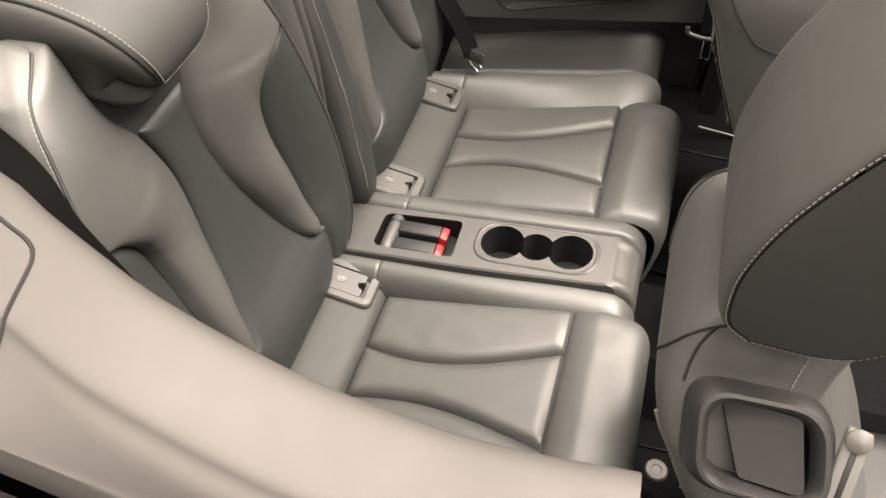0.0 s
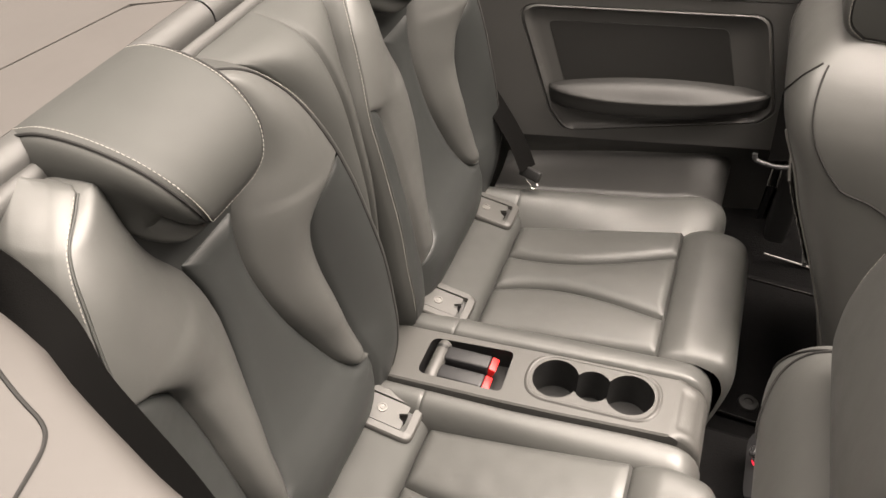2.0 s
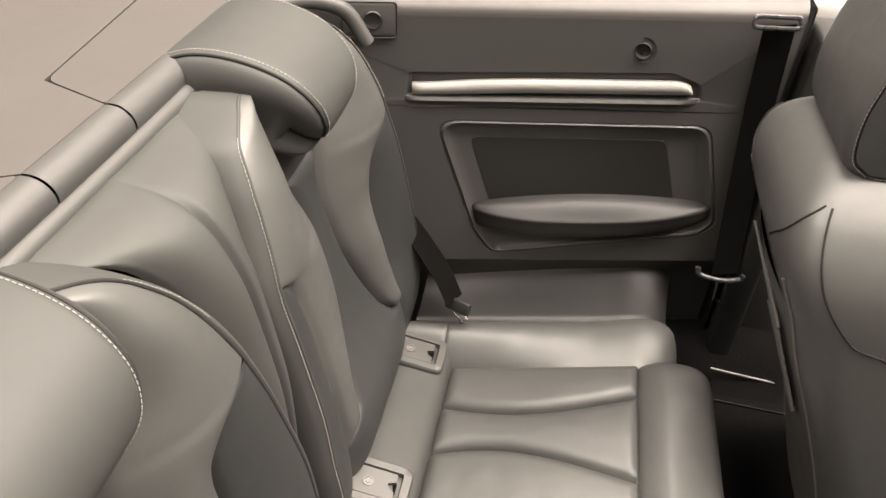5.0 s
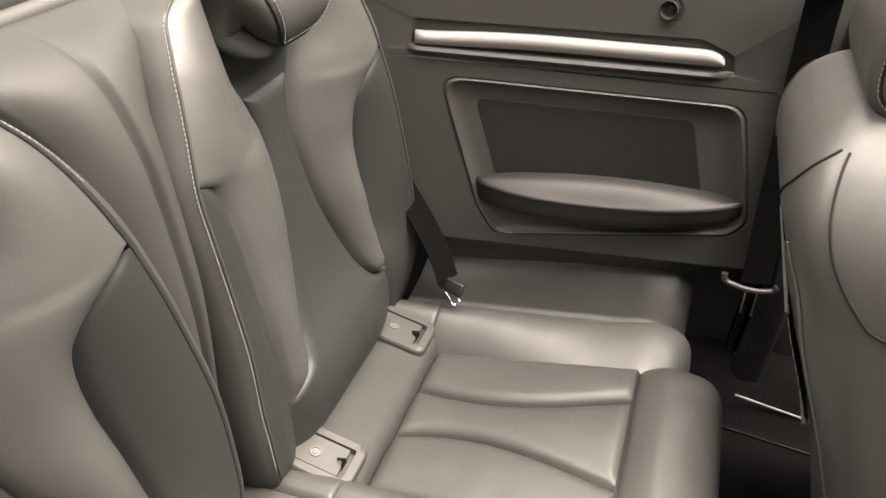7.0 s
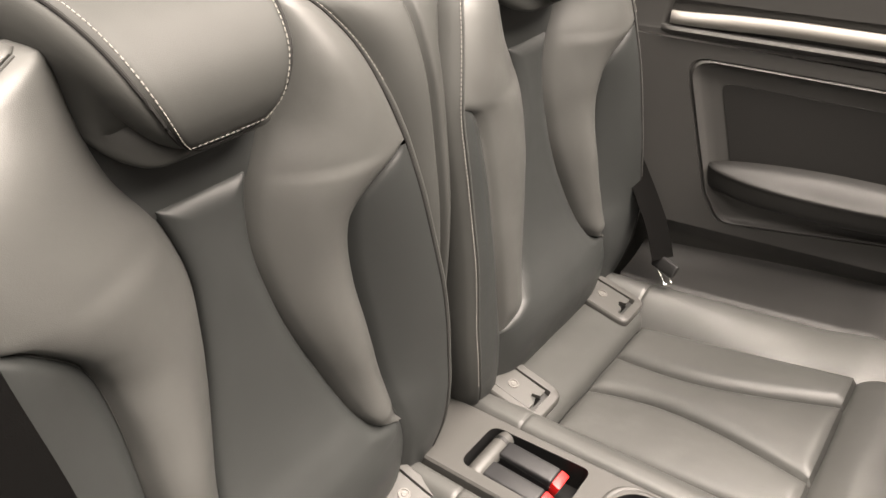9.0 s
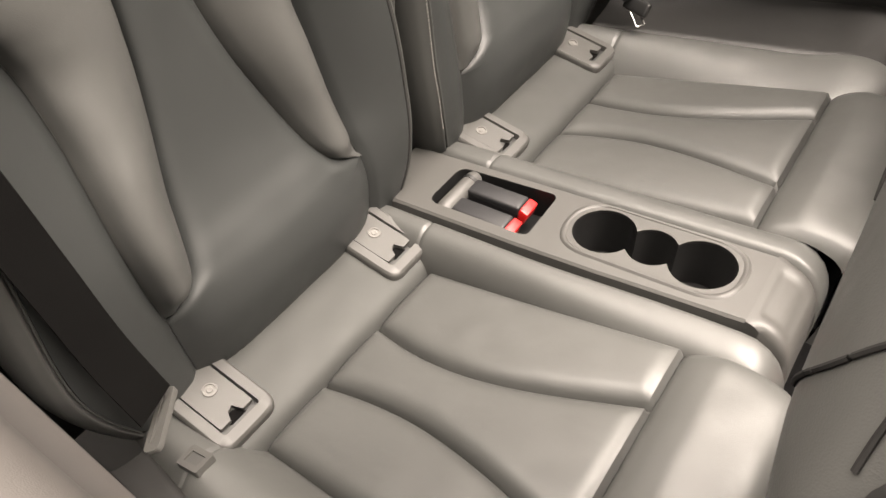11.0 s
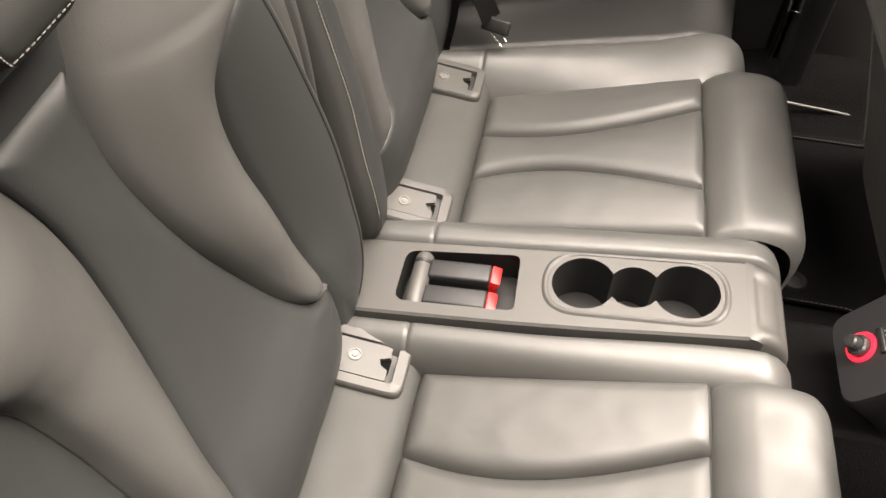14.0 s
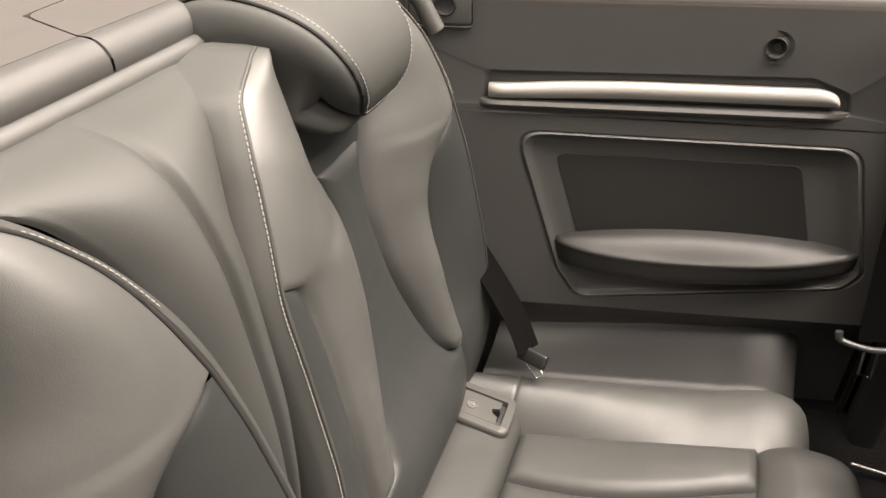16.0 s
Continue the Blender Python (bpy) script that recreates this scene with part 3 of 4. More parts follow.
        for t in np.linspace(0, 1, 30):
            z = za + (crest - za) * math.sin(math.pi / 2 * min(1.0, t / 0.72)) ** 0.9 - 0.016 * max(0.0, (t - 0.72) / 0.28) ** 2
            z -= 0.003 * math.exp(-((x - 0.084) / 0.002) ** 2)
            row.append(at(x, o + t * (line_y(x) - o), z - drop + 0.0012 * noise.noise((x * 18, t * 3, side))))
        rows.append(row)
    rows.append([(p[0] - 0.008, p[1], 0.20) for p in rows[-1]])
    part("outer_roll", sheet(rows), LEATHER, seat)
    rows = []
    for x in np.r_[np.linspace(0.02, 0.43, 36), 0.446, 0.461, 0.474, 0.484, 0.491, 0.495]:
        drop = 0.0 if x < 0.39 else 0.10 * (1 - math.sqrt(max(0, 1 - ((x - 0.39) / 0.1055) ** 2)))
        row = []
        for t in np.linspace(0, 1, 26):
            y = line_y(x) - 0.004 + t * ((0.5815 if side > 0 else 0.5515) + 0.22 * x - line_y(x) + 0.004)
            row.append(at(x, y, max(line_z(x), seat_z(x) - 0.006) - 0.008 * (1 - min(1, t / 0.12)) ** 2 + 0.010 * t + (0.020 if side > 0 else 0.080) * t ** 4 - drop * (1 - 0.4 * t)))
        rows.append(row)
    rows.append([(p[0] - 0.006, p[1], 0.20) for p in rows[-1]])
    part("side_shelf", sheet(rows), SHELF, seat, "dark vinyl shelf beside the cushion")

    for k, y in enumerate((0.127, 0.407)):
        anchor(seat, side, y, zr)
    bm = box(0.25, side * 0.30, 0.21, 0.50, 0.36, 0.08, 0.01)
    part("cushion_base", bm, DARK, seat)
    return seat


def anchor(seat, side, y, zr):
    """A child-seat anchor: a raised frame, a sunken lid with a notch and a round badge."""
    tilt = math.degrees(math.atan2(zr(0.08) - zr(0.0), 0.08))
    m = pose(0.044, side * y, zr(0.044) + 0.0015, 0, -tilt, 0)
    outer = round_poly([(-0.052, -0.036), (0.046, -0.036), (0.046, 0.036), (-0.052, 0.036)], [0.006, 0.018, 0.018, 0.006])
    inner = round_poly([(-0.046, -0.025), (0.034, -0.025), (0.034, 0.025), (-0.046, 0.025)], 0.004)
    bm, loops = plate(outer, [inner], lambda u, v: (u, v, 0.0085))
    wall_down(bm, loops[0], [lambda p: p * 1.0 + Vector((0.002 if p.x > 0 else -0.002, 0.002 if p.y > 0 else -0.002, -0.002)), lambda p: p + Vector((0.003 if p.x > 0 else -0.003, 0.003 if p.y > 0 else -0.003, -0.005)), lambda p: p + Vector((0.003 if p.x > 0 else -0.003, 0.003 if p.y > 0 else -0.003, -0.014))])
    wall_down(bm, loops[1], [lambda p: p * 0.985 + Vector((0, 0, -0.0015)), lambda p: p * 0.975 + Vector((0, 0, -0.011))])
    bmesh.ops.transform(bm, matrix=m, verts=bm.verts[:])
    frame_part = part("anchor_frame", bm, PLASTIC, seat, "grey plastic frame of a child-seat anchor")
    lid = round_poly([(-0.046, -0.0235), (0.025, -0.0235), (0.025, -0.009), (0.016, -0.004), (0.013, 0.004), (0.025, 0.009), (0.025, 0.0235), (-0.046, 0.0235)], 0.0015, 3)
    bm, loops = plate([(u, 0.96 * v) for u, v in lid], [], lambda u, v: (u, v, 0.0062))
    wall_down(bm, loops[0], [lambda p: p + Vector((0, 0, -0.006))])
    bmesh.ops.transform(bm, matrix=m, verts=bm.verts[:])
    part("anchor_lid", bm, PLASTIC, frame_part)
    # the dark floor colours in the shade of the gap round the lid
    bm, loops = plate(inner, [], lambda u, v: (u, v, -0.0015))
    bmesh.ops.transform(bm, matrix=m, verts=bm.verts[:])
    part("anchor_well", bm, LATCH, frame_part, "recess floor coloured dark for its shade")
    # a flat black plate gives the notch the darkness of a hole
    bm, loops = plate(round_poly([(0.009, -0.011), (0.027, -0.011), (0.027, 0.011), (0.009, 0.011)], 0.002, 3), [], lambda u, v: (u, v, -0.0010))
    bmesh.ops.transform(bm, matrix=m, verts=bm.verts[:])
    part("anchor_notch", bm, WEB, frame_part, "black plate for the shaded notch hole")
    part("anchor_badge", disc(m @ pose(-0.017, -0.002 * side, 0.0063), [(0.0, 0.0010), (0.003, 0.0012), (0.004, 0.0002), (0.0062, 0.0002), (0.0066, 0.0016), (0.0080, 0.0016), (0.0086, 0.0)], 20), CLEAR, frame_part)


for side in SIDES:
    rear_cushion(side)


# ---- console between the cushions ----
def seat_console():
    con = thing("seat_console", "grey plastic rear console with a tray and three round cup wells", "console")
    lay = lambda u, v: (u, v, cons_z(u) + 0.002)
    cups = ((0.283, 0.038), (0.342, 0.030), (0.401, 0.038))

    def cup_line(grow):
        xs = np.linspace(cups[0][0] - cups[0][1] - grow, cups[2][0] + cups[2][1] + grow, 49)
        xs = cups[0][0] - cups[0][1] - grow + (xs[-1] - xs[0]) * (0.5 - 0.5 * np.cos(np.linspace(0, math.pi, 49)))
        up = [max(math.sqrt(max(0, (r + grow) ** 2 - (x - c) ** 2)) for c, r in cups) for x in xs]
        return [(x, -y + 0.004) for x, y in zip(xs, up)] + [(x, y + 0.004) for x, y in list(zip(xs, up))[-2:0:-1]]

    oval = round_poly([(0.233, -0.0445), (0.451, -0.0445), (0.451, 0.0505), (0.233, 0.0505)], 0.0465, 10)
    tray = round_poly([(0.056, -0.046), (0.205, -0.046), (0.203, 0.039), (0.056, 0.033)], [0.016, 0.010, 0.012, 0.016], 6)
    outer = [(-0.03, -0.063), (0.20, -0.061), (0.30, -0.058), (0.38, -0.054), (0.470, -0.050), (0.470, 0.053), (0.30, 0.051), (0.10, 0.047), (-0.03, 0.045)]
    bm, loops = plate(outer, [oval, tray], lay)
    wall_down(bm, loops[0], [lambda p: p + Vector((0, math.copysign(0.003, p.y), -0.003)), lambda p: p + Vector((0, math.copysign(0.004, p.y), -0.03))])
    wall_down(bm, loops[2], [lambda p: p + Vector((0, 0, -0.002))])
    part("console_top", bm, PLASTIC, con)
    # raised oval collar round the cup wells
    lines = []
    mid = np.array([0.342, 0.004])
    for k, dz in ((1.0, 0.000), (0.985, 0.0015), (0.97, 0.0025), (0.945, 0.0022), (0.93, 0.0008)):
        lines.append([(*(mid + (np.array(q) - mid) * (k, k - (1 - k) * 0.6)), dz) for q in oval])
    rows = [[(q[0], q[1], cons_z(q[0]) + 0.002 + q[2]) for q in line] for line in lines]
    part("collar", sheet(rows, True), PLASTIC, con)
    inner = [q[:2] for q in lines[-1]]
    bm, loops = plate(inner, [cup_line(0)], lambda u, v: (u, v, cons_z(u) + 0.003))
    wall_down(bm, loops[1], [lambda p: p + Vector((0, 0, -0.004))])
    part("cup_deck", bm, PLASTIC, con)
    line = cup_line(0)
    bm, loops = plate(line, [], lambda u, v: (u, v, cons_z(u) - 0.070))
    wall_down(bm, loops[0], [lambda p: p + Vector((0, 0, 0.0715))])
    part("cup_well", bm, DARK, con, "deep black cup wells")
    bm, loops = plate(tray, [], lambda u, v: (u, v, cons_z(u) - 0.045))
    wall_down(bm, loops[0], [lambda p: p + Vector((0, 0, 0.0455))])
    part("tray_well", bm, DARK, con, "dark tray for the belt buckles")
    # rounded nose that falls towards the footwell
    rows = []
    for x, dz in spline([(0.468, 0.0), (0.485, -0.001), (0.503, -0.010), (0.518, -0.030), (0.526, -0.065), (0.528, -0.12), (0.52, -0.2)], 7):
        row = []
        for t in np.linspace(0, 1, 25):
            e = min(t, 1 - t) * 0.109
            k = pad_rise(e, 0.012, 1.0)
            dent = 0.003 * smooth01((e - 0.014) / 0.008) * smooth01((x - 0.474) / 0.008) * smooth01((0.516 - x) / 0.008)
            k = 1 - (1 - k) * smooth01((x - 0.466) / 0.03)
            row.append((x - 0.006 * (1 - k), -0.053 + t * 0.109, cons_z(0.47) + 0.002 + dz - 0.006 * (1 - k) - dent))
        rows.append([(row[0][0], row[0][1], row[0][2] - 0.12)] + row + [(row[-1][0], row[-1][1], row[-1][2] - 0.12)])
    part("console_nose", sheet(rows), PLASTIC, con)
    # roller that holds the buckles
    part("roller", bar([(0.080, -0.042, 0.350), (0.080, -0.037, 0.352), (0.080, 0.024, 0.352), (0.080, 0.029, 0.350)], 0.0125, 16), PLASTIC, con, "grey plastic roller")
    part("roller_band", bar([(0.080, 0.016, 0.352), (0.080, 0.021, 0.352)], 0.0133, 16), DARK, con)
    for y, z in ((0.010, 0.353), (-0.028, 0.350)):
        buckle = thing("belt_buckle", "black belt buckle with red release button in console tray", "belt buckle", "buckles in the tray")
        m = pose(0, 0, 0, 0, -4, 0)
        part("housing", box(0.130, y, z, 0.080, 0.028, 0.024, 0.004, 3, m), BUCKLE, buckle)
        part("housing_seam", box(0.130, y, z + 0.003, 0.0805, 0.0286, 0.0012, 0), DARK, buckle)
        part("release_button", box(0.173, y, z + 0.0005, 0.013, 0.027, 0.023, 0.002, 2, pose(0, 0, 0, 0, 18, 0)), RED, buckle, "red release button")


seat_console()


# ---- side panels ----
def panel_face(pan, side, base, end, turn, at, strip):
    """The strip, the pocket and the armrest on a panel."""
    bm, loops = plate(strip, [], lambda u, v: at(u, 0.0075, v))
    part("strip_recess", bm, PANEL, pan)
    part("plug_ring", disc(pose(*at(0.346, -0.001, 0.864), -90 * side, 0, -turn * side), [(0.0125, -0.006), (0.0115, 0.002), (0.014, 0.0035), (0.0185, 0.002), (0.0205, -0.001)], 28), PANEL, pan)
    part("plug_core", disc(pose(*at(0.346, 0.003, 0.864), -90 * side, 0, -turn * side), [(0.0, 0.003), (0.007, 0.003), (0.0125, 0)], 20), PANEL, pan)
    part("plug_hole", disc(pose(*at(0.346, -0.0005, 0.864), -90 * side, 0, -turn * side), [(0.0, 0.0006), (0.0050, 0.0006), (0.0056, 0)], 20), DARK, pan, "black hole in the plug")
    # aluminium strip
    rows = []
    for x in np.r_[np.linspace(-0.003, 0.40, 40), np.linspace(0.403, 0.437, 20)]:
        e = math.sqrt(max(0.0, 1 - max(0.0, (x - 0.404) / 0.0335) ** 2))
        s0 = smooth01((x + 0.004) / 0.004)
        low = 0.783 + 0.006 * smooth01(x / 0.2)
        top = low + 0.004 + (0.015 + 0.003 * smooth01(x / 0.1)) * e
        row = [at(x, 0.006, low)]
        for t in np.linspace(0, 1, 9):
            row.append(at(x, 0.001 - 0.008 * math.sin(math.pi * (0.12 + 0.76 * t)) * s0, low + (top - low) * t))
        row.append(at(x, 0.006, top))
        rows.append(row)
    bm = sheet(rows)
    part("aluminium_strip", bm, ALU, pan, "bright brushed aluminium strip")
    rows = []
    for x in np.linspace(-0.020, 0.456, 40):
        e = min(1.0, (x + 0.020) / 0.02, (0.456 - x) / 0.03)
        rows.append([at(x, 0.003 + dy * e, z) for dy, z in ((0.003, 0.7815), (-0.008, 0.7800), (-0.011, 0.7755), (-0.009, 0.7710), (-0.003, 0.7670))])
    part("strip_ledge", sheet(rows), PANEL, pan, "grey ledge under the strip")
    # lower panel: a shallow framed field with a raised rim and a set-in inlay
    hole = round_poly([(0.030, 0.738), (0.485, 0.733), (0.545, 0.530), (0.525, 0.503), (0.138, 0.454), (0.104, 0.508)], [0.030, 0.040, 0.022, 0.030, 0.035, 0.03], 8)
    outer = [(-0.24, 0.764), (-0.24, 0.44), (end, 0.44), (end, 0.754)]
    bm, loops = plate(outer, [hole], lambda u, v: at(u, 0, v))
    cx = Vector(at(0.28, 0, 0.61))

    def into(k, dy):
        def f(p):
            q = p + (cx - p) * k
            return Vector((q.x, side * (base(q.x) + dy), q.z))
        return f

    wall_down(bm, loops[1], [into(0.004, 0.0025), into(0.012, 0.003), into(0.022, 0.000), into(0.036, -0.0015), into(0.050, 0.0005), into(0.064, 0.004), into(0.085, 0.0075), into(0.14, 0.010), into(0.30, 0.012), into(0.6, 0.013), into(0.97, 0.013)])
    part("lower_panel", bm, PANEL, pan)
    inn = round_poly([(0.090, 0.700), (0.416, 0.697), (0.470, 0.530), (0.150, 0.515)], [0.012, 0.018, 0.01, 0.01], 6)
    bm, loops = plate(inn, [], lambda u, v: at(u, 0.0100, v))
    wall_down(bm, loops[0], [lambda p: p + Vector((0, side * 0.0010, 0)) + (p - cx) * 0.006, lambda p: p + Vector((0, side * 0.006, 0)) + (p - cx) * 0.010])
    part("pocket_inlay", bm, SHELF, pan)
    # bowed armrest: a thick padded ledge with a sloping top, a crisp front edge and blunt ends
    rows = []
    for t in np.r_[0, 0.004, 0.012, 0.025, np.linspace(0.045, 0.955, 40), 0.975, 0.988, 0.996, 1]:
        x = 0.100 + t * 0.432
        e = 1 - abs(2 * t - 1)
        bow = math.sqrt(max(0.0, 1 - (1 - min(1.0, e / 0.62)) ** 2)) * (0.82 + 0.18 * math.sin(math.pi * t))
        top = 0.562 + 0.026 * math.sin(math.pi * t) ** 0.6 if 0 < t < 1 else 0.562
        front = 0.560 - 0.009 * math.sin(math.pi * t) + 0.006 * t
        low = 0.516 + 0.012 * t - 0.010 * math.sin(math.pi * t)
        fr = 0.010 - 0.046 * bow
        prof = spline([(0.016, top), (0.010 + 0.45 * (fr - 0.010), top - 0.25 * (top - front)), (fr + 0.005, front + 0.005), (fr, front - 0.001), (fr + 0.0012, front - 0.007),
                       (fr + 0.003, 0.5 * (front + low)), (fr + 0.006, low + 0.010), (min(0.012, fr + 0.016), low + 0.001), (0.016, low - 0.001)], 4)
        rows.append([at(x, dy, z) for dy, z in prof])
    part("armrest", sheet(rows), SHELF, pan, "bowed padded armrest")


def side_panel(side):
    words = "dark grey side panel with aluminium strip, armrest and pocket" if side > 0 else "dark grey side panel with a pale grained vinyl top"
    pan = thing("side_panel", words, "side panel", "side panels")
    base = (lambda x: 0.55 + 0.22 * x) if side > 0 else (lambda x: 0.560 + 0.03 * x)
    end = 0.58 if side > 0 else 0.498
    turn = 12.4 if side > 0 else 1.7
    ceil = 0.915 if side > 0 else 0.830
    lift = (lambda x: 0.006 * smooth01(-x / 0.2)) if side > 0 else (lambda x: 0.033 - 0.18 * max(x, -0.02) - 0.05 * max(0, x - 0.40))

    def at(x, dy, z):
        return (x, side * (base(x) + dy), z)

    strip = round_poly([(-0.016, 0.772), (0.458, 0.776), (0.450, 0.806), (0.40, 0.826), (-0.012, 0.821)], [0.012, 0.006, 0.02, 0.02, 0.012])
    plug = [(0.346 + 0.0125 * math.cos(a), 0.864 + 0.0125 * math.sin(a)) for a in np.linspace(0, 2 * math.pi, 20, endpoint=False)]
    outer = [(-0.24, 0.767), (end, 0.757), (end, ceil), (-0.24, ceil)]
    bm, loops = plate(outer, [strip, plug] if side > 0 else [], lambda u, v: at(u, 0, v))
    for loop in loops[1:]:
        mid = sum((v.co for v in loop), Vector()) / len(loop)
        wall_down(bm, loop, [lambda p: p + (mid - p) * 0.01 + Vector((0, side * 0.001, 0)), lambda p: p + (mid - p) * 0.03 + Vector((0, side * 0.006, 0)), lambda p: p + (mid - p) * 0.04 + Vector((0, side * 0.012, 0))])
    part("upper_panel", bm, PANEL, pan)
    if side > 0:
        panel_face(pan, side, base, end, turn, at, strip)
    else:
        bm, loops = plate([(-0.24, 0.764), (-0.24, 0.46), (end, 0.46), (end, 0.754)], [], lambda u, v: at(u, 0, v))
        part("lower_panel", bm, PANEL, pan)
    # top roll outwards, and the foot that meets the seat shelf
    rows = []
    crest_y = along((-0.30, 0.464), (-0.10, 0.488), (-0.012, 0.507), (0.024, 0.522), (0.084, 0.543), (0.15, 0.562), (0.255, 0.575), (0.355, 0.580), (0.43, 0.580), (0.492, 0.574))
    crest_z = along((-0.30, 0.985), (-0.10, 0.978), (-0.012, 0.970), (0.024, 0.965), (0.084, 0.955), (0.15, 0.941), (0.255, 0.911), (0.355, 0.897), (0.43, 0.899), (0.492, 0.900))
    far_prof = spline([(0.0, 0.905), (0.0, 0.914), (0.004, 0.925), (0.020, 0.936), (0.05, 0.943), (0.10, 0.948), (0.15, 0.950), (0.17, 0.944), (0.175, 0.90)], 5)

    def near_prof(x):
        c, cz = crest_y(x), crest_z(x)
        pts = [(c + 0.003, cz - 0.040), (c + 0.0, cz - 0.024), (c + 0.002, cz - 0.012), (c + 0.009, cz - 0.004), (c + 0.024, cz - 0.000), (c + 0.055, cz + 0.001), (c + 0.080, cz - 0.001), (c + 0.090, cz - 0.006),
               (c + 0.105, cz - 0.012), (0.684 + 0.03 * x, cz - 0.026), (0.690 + 0.03 * x, cz - 0.036), (0.692 + 0.03 * x, cz - 0.09)]
        return spline(pts, 4)

    for x in np.linspace(-0.24, end, 48):
        if side > 0:
            rows.append([at(x, 0, ceil - 0.001)] + [at(x, dy, z + lift(x)) for dy, z in far_prof])
        else:
            rows.append([at(x, 0, ceil - 0.001)] + [(x, -y, z) for y, z in near_prof(x)])
    part("top_roll", sheet(rows), TRIMTOP, pan, "pale grained vinyl top of the panel")
    rows = []
    for x in np.linspace(-0.24, end, 20):
        rows.append([at(x, dy, z) for dy, z in (((0, 0.461), (0.001, 0.446), (0.008, 0.430), (0.020, 0.412), (0.032, 0.390), (0.036, 0.16)) if side > 0 else ((0, 0.461), (0.0, 0.44), (0.001, 0.40), (0.003, 0.36), (0.003, 0.16)))])
    part("foot", sheet(rows), PANEL, pan)
    rows = []
    for dx, dy in spline([(end - 0.001, 0.0), (end + 0.007, 0.004), (end + 0.012, 0.02), (end + 0.012, 0.16)], 5):
        rows.append([(dx, side * (base(end) + dy), z) for z in np.linspace(0.16, 0.93 if side > 0 else 0.87, 12)])
    part("front_return", sheet(rows), DARK, pan)
    if side < 0:
        seam = spline([(-0.20, -0.499), (-0.06, -0.525), (0.02, -0.553), (0.046, -0.562), (0.057, -0.572), (0.063, -0.590), (0.072, -0.64), (0.082, -0.69)], 6)
        line = [(x, y, float(np.interp(-y, near_prof(x)[8:, 0], near_prof(x)[8:, 1])) + 0.0003) for x, y in seam]
        part("lid_seam", bar(line, 0.0016, 6), PIPE, pan, "dark seam of a belt cover lid")
    # bracket behind the seat back
    bm = box(0, 0, 0, 0.085, 0.006, 0.055, 0.006, 3, pose(0, 0, 0, 0, 0, math.degrees(math.atan(0.22)) * side))
    bmesh.ops.translate(bm, vec=at(-0.065, -0.003, 0.905), verts=bm.verts[:])
    if side < 0:
        bmesh.ops.translate(bm, vec=(0, 0, -0.05), verts=bm.verts[:])
    br = part("bracket", bm, PANEL, pan)
    part("bracket_hole", disc(pose(*at(-0.058, -0.0065, 0.905 if side > 0 else 0.855), 90 * side, 0, turn * side), [(0, 0.0005), (0.010, 0.0005), (0.0125, 0.002), (0.0145, 0.0)], 20), DARK, br)
    return pan


for side in SIDES:
    side_panel(side)
structure("window_seal", bar(spline([(-1.0, -0.705, 0.945), (-0.2, -0.712, 0.925), (0.10, -0.722, 0.905), (0.35, -0.730, 0.862), (0.6, -0.737, 0.845), (1.2, -0.76, 0.80)], 5), 0.011, 10), CHROME, "bright metal strip along the window line", True)
structure("body_side", box(0.2, -0.87, 0.38, 3.4, 0.24, 0.86, 0.05, 4), PANELGLOW, "silver grey car body side", True)
structure("body_side_far", box(0.2, 0.90, 0.50, 3.4, 0.24, 0.86, 0.05, 4), PANELGLOW, "silver grey car body side", True)


